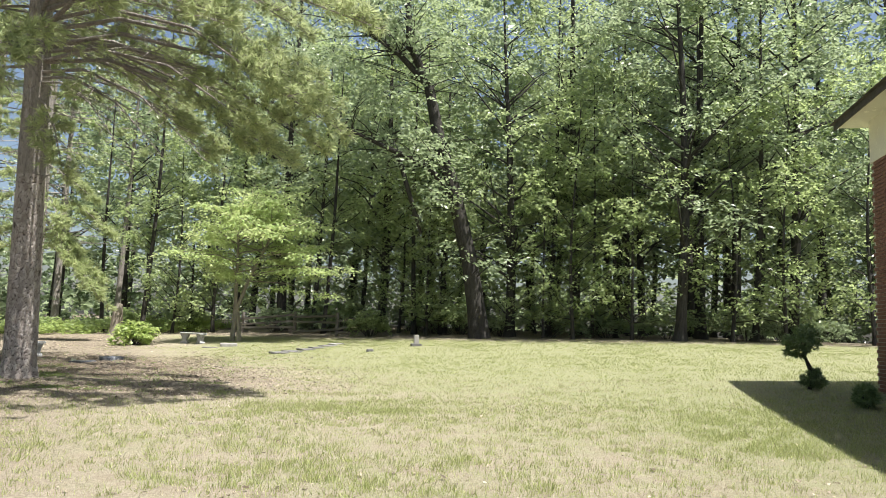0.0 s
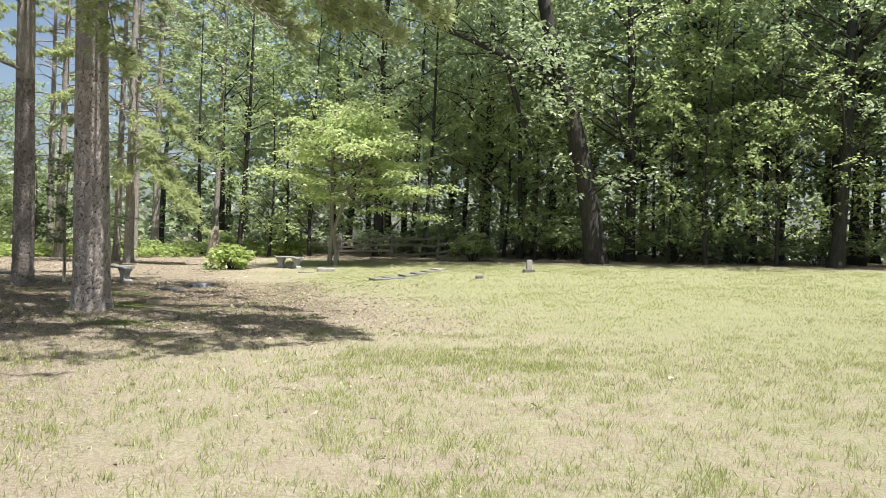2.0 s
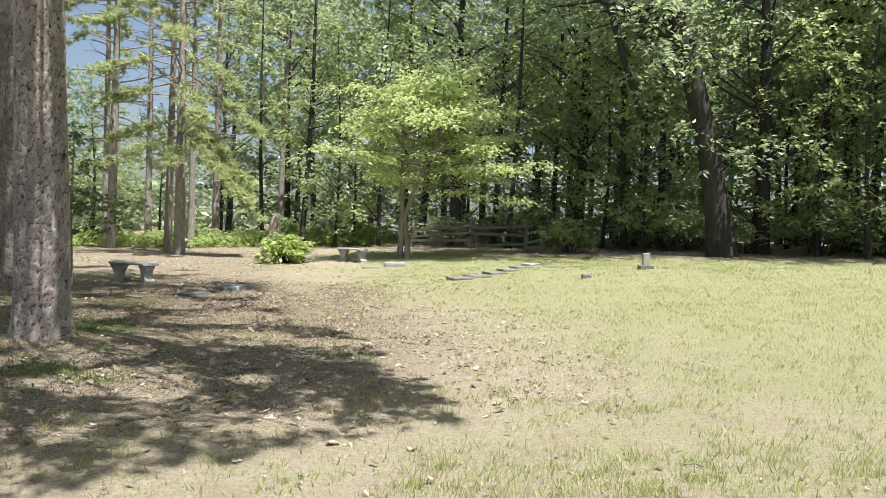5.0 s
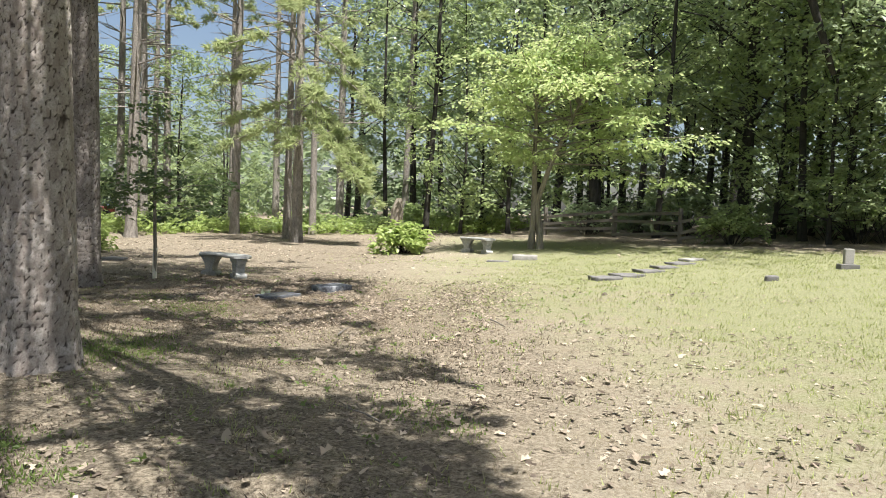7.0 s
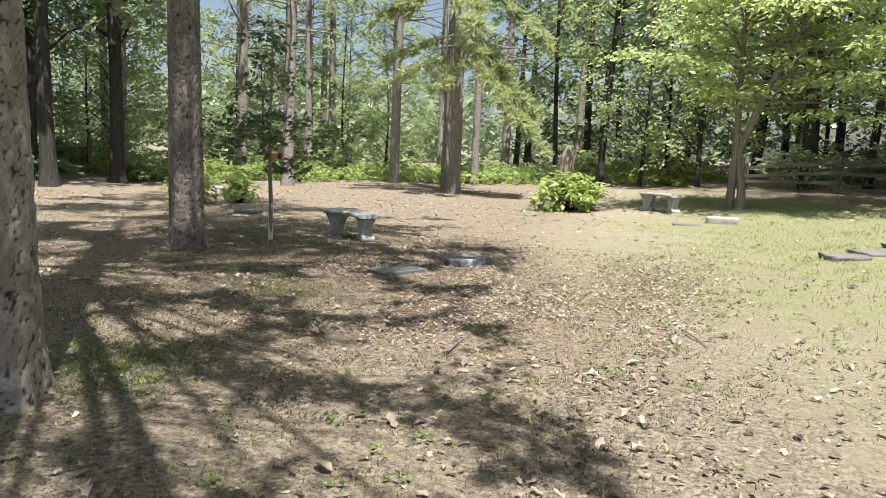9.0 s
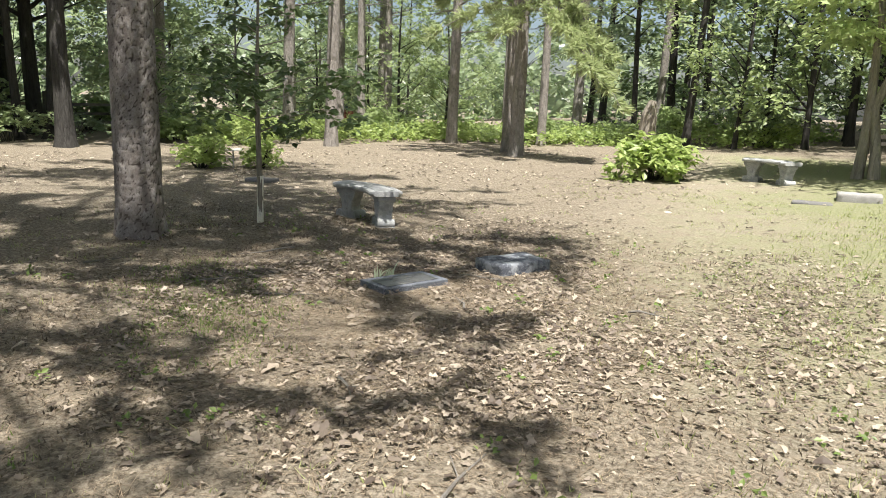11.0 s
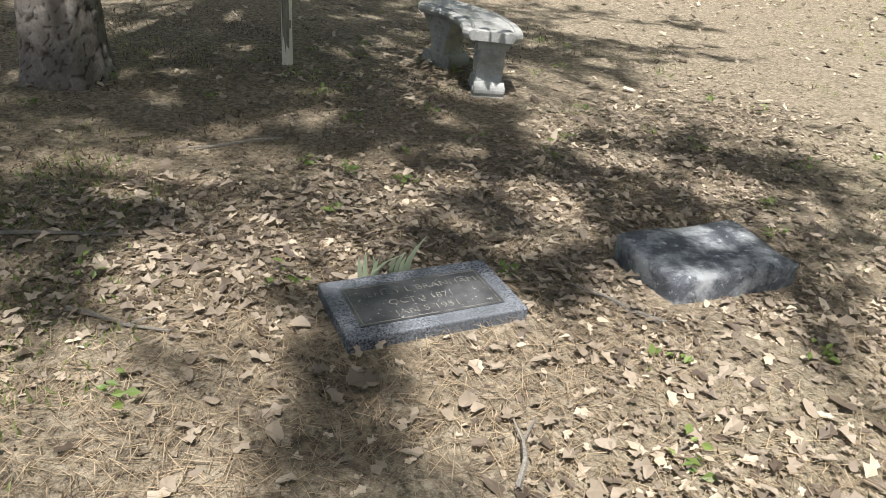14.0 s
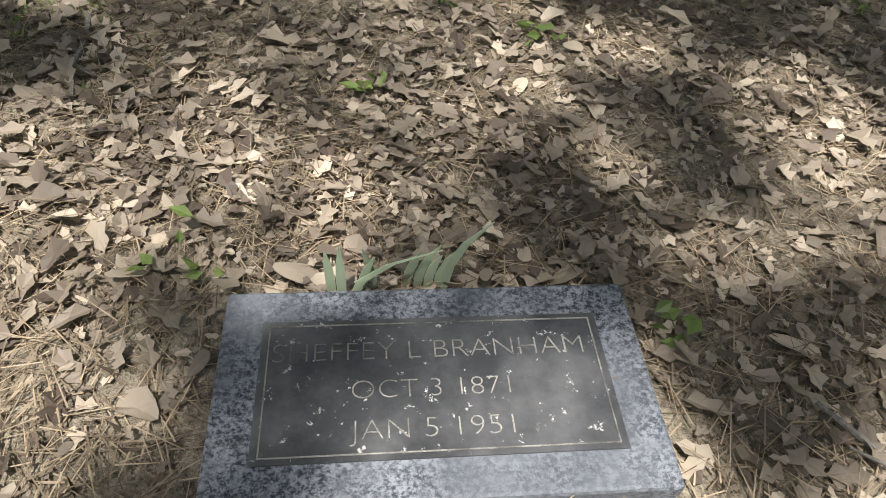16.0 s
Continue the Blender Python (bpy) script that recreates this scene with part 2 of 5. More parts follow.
def leaves(rng, centre, way, size, wide=0.6, fold=0.25, level=0.65):
    """Diamond leaves, folded on the midrib, most of them with their face to the sky."""
    n = len(centre)
    side = unit(np.cross(way, unit(rng.normal(size=(n, 3)) + np.array([0, 0, level]))))
    up = np.cross(side, way)
    s = (size * rng.uniform(0.7, 1.3, n))[:, None]
    v = np.stack([centre, centre + way * s * 0.5 + side * s * wide * 0.5 + up * s * fold * 0.5, centre + way * s,
                  centre + way * s * 0.45 - side * s * wide * 0.5 + up * s * fold * 0.5], 1).reshape(-1, 3)
    i = np.arange(n)[:, None] * 4
    f = np.concatenate([i + np.array([[0, 2, 1]]), i + np.array([[0, 3, 2]])], 1).reshape(-1, 3)
    return v, f


def needles(rng, centre, way, length, per=8, wide=0.012, spread=0.9):
    """Tufts of slender needles."""
    n = len(centre)
    c = np.repeat(centre, per, 0)
    d = unit(np.repeat(way, per, 0) + rng.normal(size=(n * per, 3)) * spread * 0.6)
    s = unit(np.cross(d, rng.normal(size=(n * per, 3)))) * wide
    L = (length * rng.uniform(0.7, 1.2, n * per))[:, None]
    v = np.stack([c - s, c + s, c + d * L], 1).reshape(-1, 3)
    return v, np.arange(n * per * 3).reshape(-1, 3)


def height(x, y):
    """The lie of the land: level by the walk, rising towards the woods."""
    u = (np.asarray(x, float) + y) * 0.7071
    s = 1.5 * np.logaddexp(0, (u - 9.5) / 1.5) - 3 * np.logaddexp(0, (u - 28) / 3)
    return 0.065 * s


def on_ground(x, y, sink=0.0, rz=0.0, scale=1.0):
    return Matrix.Translation((x, y, float(height(x, y)) - sink)) @ Matrix.Rotation(radians(rz), 4, "Z") @ Matrix.Scale(scale, 4)


# ---- ground ----
def axis(lo, hi, step, far):
    a = list(np.arange(lo, hi + step / 2, step))
    g = step
    while a[-1] < far:
        g *= 1.25
        a.append(a[-1] + g)
    g = step
    while a[0] > -far:
        g *= 1.25
        a.insert(0, a[0] - g)
    return np.array(a)


def fade(d, a, b):
    return np.clip((b - d) / (b - a), 0, 1)


PINE_A, PINE_B = (-7.65, 13.2), (-11.85, 17.1)
SHADE_TREES = [(-7.65, 13.2), (-11.85, 17.1), (-17.0, 29.6), (-22.3, 27.5)]


def litter_at(x, y):
    """How thick leaf litter and needles lie: under the pines and at the woods' edge."""
    d = np.minimum.reduce([np.hypot(x - a, y - b) for a, b in SHADE_TREES])
    near = fade(d, 2.5, 6.5)
    west = fade(x + 0.35 * (y - 15), -9.0, -4.0)
    woods = fade(wood_depth(x, y), 0.5, 5.0)
    return np.clip(np.maximum(np.maximum(near, west * 0.9), woods), 0, 1)


EDGE = [(45, 24), (16, 27.5), (9, 29.2), (2, 31), (-4, 33.2), (-9, 36), (-15, 37), (-19, 35), (-23.5, 32.5), (-24, 27), (-22.5, 21), (-21.5, 15), (-22.5, 4), (-24, -20)]


def wood_depth(x, y):
    """Metres in front of the woods' edge (negative inside)."""
    x, y = np.asarray(x, float), np.asarray(y, float)
    best = np.full(np.broadcast(x, y).shape, 1e9)
    sign = np.ones_like(best)
    for (ax, ay), (bx, by) in zip(EDGE, EDGE[1:]):
        dx, dy = bx - ax, by - ay
        k = np.clip(((x - ax) * dx + (y - ay) * dy) / (dx * dx + dy * dy), 0, 1)
        d = np.hypot(x - ax - k * dx, y - ay - k * dy)
        c = dx * (y - ay) - dy * (x - ax)
        sign = np.where(d < best, np.sign(c), sign)
        best = np.minimum(best, d)
    return best * sign


def grass_at(x, y):
    """How green the turf is: lush on the open lawn to the north-east, thin by the walk."""
    g = 0.34 + 0.66 * fade(-(x * 0.6 + y * 0.45), -10.5, -4.0)
    return np.clip(g * (1 - 0.9 * litter_at(x, y)), 0, 1)


gx, gy = axis(-24, 18, 0.3, 900), axis(-6, 40, 0.3, 900)
X, Y = np.meshgrid(gx, gy)
rough_rng = np.random.default_rng(3)
Z = height(X, Y) + np.where(wood_depth(X, Y) > -60, rough_rng.normal(size=X.shape) * 0.008, 0)
nx = len(gx)
idx = np.arange(X.size).reshape(X.shape)
quads = np.stack([idx[:-1, :-1], idx[:-1, 1:], idx[1:, 1:], idx[1:, :-1]], -1).reshape(-1, 4)
ground = part("ground", (np.stack([X, Y, Z], -1).reshape(-1, 3), quads), GROUND, smooth=True)
tagged(ground, "dry sandy ground with thin grass and fallen leaves", "ground", kind="structure")
for key, val in (("grass", grass_at(X, Y)), ("litter", litter_at(X, Y))):
    at = ground.data.attributes.new(key, "FLOAT", "POINT")
    at.data.foreach_set("value", val.astype(np.float32).ravel())


# ---- trees ----
def clump_crown(rng, centres, radius, per, size, flat=0.6, droop=-0.2, level=1.5):
    """Leaves in loose clumps about the given centres: each clump is a few twigs, its leaves ranked on both sides of each."""
    each = 9
    twigs = max(1, round(per / each))
    n = len(centres) * twigs
    root = np.repeat(centres, twigs, 0) + rng.normal(size=(n, 3)) * radius * 0.5 * np.array([1, 1, flat])
    run = unit((root - np.repeat(centres, twigs, 0)) * np.array([1, 1, 0.4]) + rng.normal(size=(n, 3)) * radius * np.array([0.4, 0.4, 0.12]) + np.array([0, 0, droop * radius * 0.5]))
    side = unit(np.cross(run, np.array([0, 0, 1.0]) + rng.normal(size=(n, 3)) * 0.25))
    reach = (radius * rng.uniform(0.35, 0.8, n) + size)[:, None]
    k = np.tile(np.linspace(0.1, 1.0, each), n)[:, None]
    sgn = np.tile(np.where(np.arange(each) % 2, 1.0, -1.0), n)[:, None]
    big = [np.repeat(v, each, 0) for v in (root, run, side, reach)]
    centre = big[0] + big[1] * big[3] * (k - 0.5) + rng.normal(size=(n * each, 3)) * size * 0.25
    centre[:, 2] -= (0.25 * radius * k[:, 0] ** 2) * rng.uniform(0.3, 1.2, n * each)
    way = unit(big[1] * 0.55 + big[2] * sgn * 0.85 + rng.normal(size=(n * each, 3)) * 0.28 + np.array([0, 0, -0.18]))
    return leaves(rng, centre, way, size, level=level)


def broadleaf(name, seed, tall, low, reach, clumps, per, size, trunk_r, leaf, bark, label, lean=(0, 0), limbs=26, squeeze=1.0, fat=0.75):
    """A broad-leaved tree at the origin: bent trunk with limbs, and a ragged crown of leaf clumps."""
    rng = np.random.default_rng(seed)
    ob = thing(name, Matrix(), label, "tree", "trees of the woods")
    bend = rng.uniform(-0.25, 0.25, 2) * min(1, tall / 12) ** 2

    def stem(z):
        k = z / tall
        return Vector((lean[0] * k + bend[0] * math.sin(k * 5), lean[1] * k + bend[1] * (math.sin(k * 4 + 1) - 0.841), z))

    out = ([], [])
    zs = [-0.3, 0.0, 0.25, 0.8, 2] + [2 + (tall * 0.93 - 2) * i / 9 for i in range(1, 10)]
    tube(out, [stem(z) for z in zs], [trunk_r * (1.5 if z < 0.1 else 1.18 if z < 0.5 else 1) * (1 - 0.9 * max(0, z) / tall) for z in zs], 10, 0.06, rng)
    u, a = rng.uniform(0, 1, clumps), rng.uniform(0, 2 * math.pi, clumps)
    z = low + (tall - low) * u
    env = reach * np.sin(np.clip(0.18 + 0.82 * u, 0, 1) ** squeeze * math.pi) ** 0.6
    r = env * rng.uniform(0.25, 1, clumps) ** 0.6
    cen = np.stack([np.cos(a) * r, np.sin(a) * r, z], 1)
    cen[:, 0] += lean[0] * z / tall
    cen[:, 1] += lean[1] * z / tall
    for i in range(min(limbs, clumps)):
        tip = Vector(cen[i])
        base = stem(max(low * 0.8, tip.z - r[i] * rng.uniform(0.3, 0.9)))
        mid = base.lerp(tip, 0.5) + Vector((*rng.uniform(-0.3, 0.3, 2), rng.uniform(-0.1, 0.4)))
        w = trunk_r * 0.38 * (1 - 0.7 * base.z / tall)
        tube(out, [base, base.lerp(mid, 0.5), mid, tip], [w, w * 0.75, w * 0.5, 0.012], 5, 0, rng, False)
    part("trunk", out, bark, ob, smooth=True)
    part("crown", clump_crown(rng, cen, fat, per, size), leaf, ob)
    return ob


def plated_bole(rng, stem, radius, tall, top, parent, material, wide=0.062, high=0.095):
    """The lower trunk of a pine, with thick bark plates parted by deep cracks and a flared foot."""
    sides = int(2 * math.pi * radius / 0.017)
    z = np.arange(-0.2, top, 0.02)
    th, zz = np.meshgrid(np.arange(sides) * 2 * math.pi / sides, z)
    nu, nv = int(2 * math.pi * radius / wide), int((top + 0.4) / high) + 2
    jit = rng.uniform(0.0, 1.0, (nv, nu, 2))
    shade = rng.uniform(0, 1, (nv, nu))
    u = th / (2 * math.pi) * nu + 0.22 * np.sin(zz * 23 + 2 * np.sin(3 * th)) + 0.12 * np.sin(zz * 61 + 5 * th)
    v = (zz + 0.3) / high + 0.25 * np.sin(4 * th + zz * 7) + 0.15 * np.sin(11 * th - zz * 19)
    f1, f2, tone = np.full(u.shape, 9.0), np.full(u.shape, 9.0), np.zeros(u.shape)
    for du in (-1, 0, 1):
        for dv in (-1, 0, 1):
            cu, cv = np.floor(u).astype(int) + du, np.floor(v).astype(int) + dv
            j = jit[np.clip(cv, 0, nv - 1), cu % nu]
            d = np.maximum(np.abs(cu + j[..., 0] - u), np.abs(cv + j[..., 1] - v)) * 0.6 + np.hypot(cu + j[..., 0] - u, cv + j[..., 1] - v) * 0.4
            near = d < f1
            f2 = np.where(near, f1, np.minimum(f2, d))
            tone = np.where(near, shade[np.clip(cv, 0, nv - 1), cu % nu], tone)
            f1 = np.minimum(f1, d)
    plate = np.clip((f2 - f1 - 0.02) / 0.14, 0, 1)
    plate = plate * plate * (3 - 2 * plate)
    foot = np.exp(-np.maximum(zz, 0) / 0.22)
    r = radius * (1 - 0.85 * np.maximum(0, zz - 1) / tall) * (1 + foot * (0.22 + 0.12 * np.sin(5 * th + 1) + 0.06 * np.sin(9 * th))) - 0.012
    r += plate * (0.007 + 0.009 * tone) + rng.normal(size=r.shape) * 0.0014
    axis_at = np.array([stem(float(q)) for q in z])
    verts = np.stack([np.cos(th) * r + axis_at[:, 0:1], np.sin(th) * r + axis_at[:, 1:2], zz], -1).reshape(-1, 3)
    i = np.arange(verts.shape[0]).reshape(th.shape)
    j = np.roll(i, -1, 1)
    faces = np.stack([i[:-1], j[:-1], j[1:], i[1:]], -1).reshape(-1, 4)
    ob = part("trunk", (verts, faces), material, parent, "thick grey bark plates parted by dark cracks", smooth=True)
    for key, val in (("plate", plate), ("tone", tone)):
        ob.data.attributes.new(key, "FLOAT", "POINT").data.foreach_set("value", val.astype(np.float32).ravel())
    return ob


def pine(name, seed, tall, low, reach, whorls, tufts, trunk_r, label, dead=10, lean=(0, 0), per=8, needle=0.24, droop=0.15, sides=20, boughs=(), wide=0.011, at=None, bare=0.42, plated=0.0, bark=None):
    """A pine at the origin: straight plated trunk, dead stubs, limbs with needle tufts. boughs: (start height, tip) of known limbs."""
    rng = np.random.default_rng(seed)
    ob = thing(name, Matrix(), label, "tree", "pines")

    def stem(z):
        return Vector((lean[0] * z / tall, lean[1] * z / tall, z))

    out = ([], [])
    zs = [-0.4, -0.05, 0.08, 0.22, 0.5, 1.0] + [1 + (tall - 1) * i / 24 for i in range(1, 25)]
    flare = {-0.4: 1.42, -0.05: 1.34, 0.08: 1.24, 0.22: 1.15, 0.5: 1.06}
    if plated:
        plated_bole(rng, stem, trunk_r, tall, plated, ob, bark)
        zs = [plated - 0.02] + [z for z in zs if z > plated + 0.2]
    tube(out, [stem(z) for z in zs], [trunk_r * flare.get(z, 1 - 0.85 * max(0, z - 1) / tall) for z in zs], sides, 0.035, rng)
    for _ in range(dead):
        z, a, L = rng.uniform(low * 0.45, low * 1.3), rng.uniform(0, 6.28), rng.uniform(0.5, 2.8)
        d = Vector((math.cos(a), math.sin(a), rng.uniform(-0.1, 0.35)))
        p = stem(z)
        q = p + d * L * 0.5
        tube(out, [p, q, p + d * L + Vector((0, 0, rng.uniform(-0.3, 0.3)))], [0.04, 0.028, 0.008], 5, 0, rng, False)
        for _ in range(2):
            tube(out, [q, q + Vector(rng.normal(size=3)) * 0.25 + d * 0.4], [0.014, 0.005], 4, 0, rng, False)
    todo = [(z, Vector(tip), bare) for z, tip in boughs]
    for i in range(whorls):
        u = (i + rng.uniform(0, 1)) / whorls
        z = low + (tall - low) * u
        a = rng.uniform(0, 6.28)
        L = reach * (1 - 0.75 * u ** 1.3) * rng.uniform(0.55, 1.0)
        todo.append((z, stem(z) + Vector((math.cos(a) * L, math.sin(a) * L, -droop * L + 0.5 * u * L)), 0.25))
    cen, way, limbs = [], [], []
    for j, (z, tip, start) in enumerate(todo):
        lush = j < len(boughs) and bare < 0.2
        p = stem(z)
        L = (tip - p).length
        d = (tip - p).normalized()
        rise = Vector((0, 0, (0.02 if lush else 0.11) * L))
        pts = [p, p.lerp(tip, 0.3) + rise * 0.85, p.lerp(tip, 0.65) + rise * 0.9, tip]
        w = 0.010 + 0.0055 * L
        tube(out, pts, [w, w * 0.8, w * 0.5, 0.006], 6, 0, rng, False)
        limbs += [np.array(p.lerp(tip, k) + rise * (4 * k * (1 - k))) for k in np.linspace(0.25, 1, 10)]
        side = np.array(d.cross(Vector((0, 0, 1))).normalized())
        m = max(4, int(tufts * L / reach * (2.1 if lush else 1)))
        twigs = max(3, int(m / 9))
        for _ in range(twigs):
            k = start + (1 - start) * rng.uniform(0, 1.0) ** 0.8
            base = np.array(p.lerp(tip, k) + rise * (4 * k * (1 - k)))
            sgn = rng.choice((-1, 1))
            run = unit(np.array(d) * rng.uniform(0.5, 1.0) + side * sgn * rng.uniform(0.3, 1.1) + np.array([0, 0, rng.uniform(-0.35, 0.2)]))
            length = (0.12 + (0.19 if lush else 0.30) * L * (1.12 - k)) * rng.uniform(0.6, 1.2)
            t = rng.uniform(0.1, 1, 9)
            cen.append(base + run * (t * length)[:, None] + rng.normal(size=(9, 3)) * 0.06)
            way.append(unit(np.tile(run, (9, 1)) + rng.normal(size=(9, 3)) * 0.35 + [0, 0, 0.15]))
            tube(out, [Vector(base), Vector(base + run * length)], [0.010, 0.003], 3, 0, rng, False)
    if at:
        for a, b in zip(*fill_shade(rng, np.array(limbs), at)):
            tube(out, [Vector(a), Vector(a).lerp(Vector(b), 0.6) + Vector((0, 0, 0.03)), Vector(b)], [0.009, 0.006, 0.003], 3, 0, rng, False)
            cen.append(b + rng.normal(size=(5, 3)) * np.array([0.09, 0.09, 0.06]))
            way.append(unit(rng.normal(size=(5, 3)) * [1, 1, 0.4] + (b - a)))
    part("upper_trunk" if plated else "trunk", out, PINE_BARK, ob, smooth=True)
    cen, way = np.concatenate(cen), np.concatenate(way)
    if at:
        keep = shades(cen + np.array([at[0], at[1], 0]))
        cen, way = cen[keep], way[keep]
    part("crown", needles(rng, cen, way, needle, per, wide=wide), NEEDLE, ob)
    return ob


def put(ob, x, y, rz=0.0, scale=1.0, tall=1.0):
    return copy_thing(ob, on_ground(x, y, 0.05, rz, scale) @ Matrix.Diagonal((1, 1, tall, 1)))


def settle(ob, x, y, rz=0.0, scale=1.0):
    ob.matrix_basis = on_ground(x, y, 0.03, rz, scale)
    return ob


# gaps in the pines' canopy, by the sunny spots under them: x, y, radius
SUN_SPOTS = [(-10.73, 16.86, 0.32), (-10.25, 17.45, 0.36), (-8.97, 16.38, 0.34), (-8.7, 16.8, 0.4), (-8.45, 16.5, 0.3), (-12.2, 19.3, 0.4), (-8.1, 16.2, 0.36), (-14.8, 18.1, 0.5), (-16.1, 17.3, 0.5),
             (-10.4, 15.5, 0.38), (-9.66, 16.1, 0.36), (-8.43, 14.84, 0.36), (-8.8, 14.1, 0.34), (-6.36, 13.74, 0.32), (-6.7, 15.1, 0.34), (-5.6, 14.2, 0.28), (-7.4, 13.55, 0.55), (-6.73, 12.58, 0.46),
             (-5.57, 11.7, 0.5), (-7.26, 11.7, 0.38), (-8.97, 17.22, 0.2), (-8.72, 17.98, 0.19), (-9.78, 17.8, 0.4), (-8.42, 18.12, 0.15), (-9.4, 18.75, 0.22), (-9.35, 17.2, 0.25),
             (-9.05, 18.6, 0.15), (-8.35, 17.85, 0.25), (-9.65, 18.35, 0.15), (-9.02, 18.34, 0.13), (-10.4, 20.1, 0.5), (-10.1, 20.8, 0.5), (-10.6, 21.2, 0.5)]
SUN_SPOTS += [(-13.82, 18.28, 0.26), (-10.6, 19.71, 0.24), (-9.66, 19.38, 0.16), (-14.4, 17.35, 0.45), (-13.26, 17.43, 0.35), (-12.87, 15.9, 0.4), (-11.25, 14.95, 0.23), (-7.25, 15.57, 0.2), (-6.75, 15.84, 0.29), (-7.01, 14.04, 0.2),
              (-11.3, 19.65, 0.62), (-8.2, 18.35, 0.36), (-8.3, 18.72, 0.22), (-8.05, 17.98, 0.28), (-8.65, 18.45, 0.1), (-9.34, 18.24, 0.13), (-8.55, 17.74, 0.14), (-8.54, 17.87, 0.14), (-9.00, 18.33, 0.09), (-9.83, 17.88, 0.25), (-10.20, 17.50, 0.25), (-8.68, 18.49, 0.12), (-8.5, 17.75, 0.2), (-8.86, 17.95, 0.08), (-8.78, 17.72, 0.14), (-8.7, 17.86, 0.13), (-6.54, 12.6, 0.45), (-5.1, 11.56, 0.26), (-8.75, 19.05, 0.15)]
spot_rng = np.random.default_rng(44)
SUN_SPOTS += [(spot_rng.uniform(-15, -9), spot_rng.uniform(17, 21), spot_rng.uniform(0.08, 0.2)) for _ in range(45)]
SUN_SPOTS += [(spot_rng.uniform(-12, -4.6), spot_rng.uniform(8.2, 17), spot_rng.uniform(0.12, 0.30)) for _ in range(75)]
SUNNY_EDGE = [(-5.2, 7.0), (-4.5, 9.4), (-2.8, 11.5), (-3.5, 12.7), (-4.6, 14.6), (-6.5, 16.4), (-7.5, 17.3), (-8.1, 19.4), (-9.4, 21.1), (-11.2, 21.6)]


def shades(p):
    """Which of the points p throw their shadow on the shaded ground under the pines, and not on a sunny spot."""
    k = p[:, 2] / math.tan(SUN_ELEV)
    x, y = p[:, 0] - SUN_TO.x * k, p[:, 1] - SUN_TO.y * k
    ok = np.ones(len(p), bool)
    for cx, cy, r in SUN_SPOTS:
        ok &= np.hypot(x - cx, y - cy) > r + (0.10 if r > 0.24 else 0.02)
    ys = [b for _, b in SUNNY_EDGE]
    xs = [a for a, _ in SUNNY_EDGE]
    for ax, ay in (PINE_A, PINE_B):
        qx, qy = p[:, 0] - ax, p[:, 1] - ay
        along = qx * SUN_TO.x + qy * SUN_TO.y
        z = p[:, 2] - along * math.tan(SUN_ELEV)
        across = qx * SUN_TO.y - qy * SUN_TO.x
        ok &= ~((np.abs(across) < 0.36) & (along > 0.2) & (z > -0.2) & (z < 6.5) & (np.sin(z * 3.7 + 4 * across + ax) > -0.55))
    return ok & (x < np.interp(y, ys, xs) + 0.1)


def fill_shade(rng, pts, base):
    """Twigs from the boughs' points pts that fill the shade on the ground: their roots and tips."""
    k = pts[:, 2] / math.tan(SUN_ELEV)
    gx, gy = pts[:, 0] + base[0] - SUN_TO.x * k, pts[:, 1] + base[1] - SUN_TO.y * k
    roots, tips = [], []
    for ty in np.arange(8.0, 21.5, 0.25):
        for tx in np.arange(-15.0, np.interp(ty, [b for _, b in SUNNY_EDGE], [a for a, _ in SUNNY_EDGE]), 0.25):
            x, y = tx + rng.uniform(-0.12, 0.12), ty + rng.uniform(-0.12, 0.12)
            if any(math.hypot(x - cx, y - cy) < r + (0.18 if r > 0.24 else 0.08) for cx, cy, r in SUN_SPOTS) or rng.uniform() < 0.38:
                continue
            d = np.hypot(gx - x, gy - y)
            i = int(np.argmin(d + rng.uniform(0, 0.25, len(d))))
            if d[i] < 1.0:
                roots.append(pts[i])
                tips.append(np.array([x + SUN_TO.x * k[i] - base[0], y + SUN_TO.y * k[i] - base[1], pts[i][2]]))
    return roots, tips


# the two pines by the walk, with their low boughs over it


def local(base, *tips):
    return [(z0, (x - base[0], y - base[1], z)) for z0, x, y, z in tips]


A_BOUGHS = local(PINE_A, (6.3, -1.5, 10.7, 4.1), (6.6, -2.9, 8.5, 4.9), (7.4, -3.0, 6.8, 6.2), (6.6, -3.2, 13.4, 4.6), (6.4, -4.9, 15.2, 4.9),
                      (7.2, -2.2, 12.2, 5.4), (6.0, -5.6, 8.6, 4.4), (7.6, -6.4, 8.0, 6.0), (8.0, -9.0, 9.0, 6.2), (6.2, -8.8, 10.4, 4.6),
                      (9.0, -5.2, 14.0, 8.2), (9.6, -6.0, 17.0, 8.8), (7.5, -10.4, 12.0, 6.5), (10.0, -4.6, 15.6, 9.2), (10.8, -5.4, 16.2, 10.2))
A_BOUGHS += local(PINE_A, (11.6, -4.4, 14.8, 11.0), (9.4, -5.6, 15.0, 8.0), (12.4, -5.0, 15.6, 12.0), (11.2, -6.2, 16.4, 10.8), (8.0, -3.6, 7.4, 6.8),
                      (7.8, -4.4, 7.8, 6.0), (7.0, -4.6, 9.0, 5.2), (9.0, -5.4, 7.2, 7.8), (9.5, -3.4, 8.0, 8.6), (8.6, -2.0, 11.4, 6.8),
                      (8.2, -2.6, 13.0, 6.6), (10.4, -6.8, 8.4, 9.4), (8.2, -2.4, 8.2, 6.0), (7.6, -1.6, 9.4, 5.8), (7.0, -1.0, 10.2, 5.6))
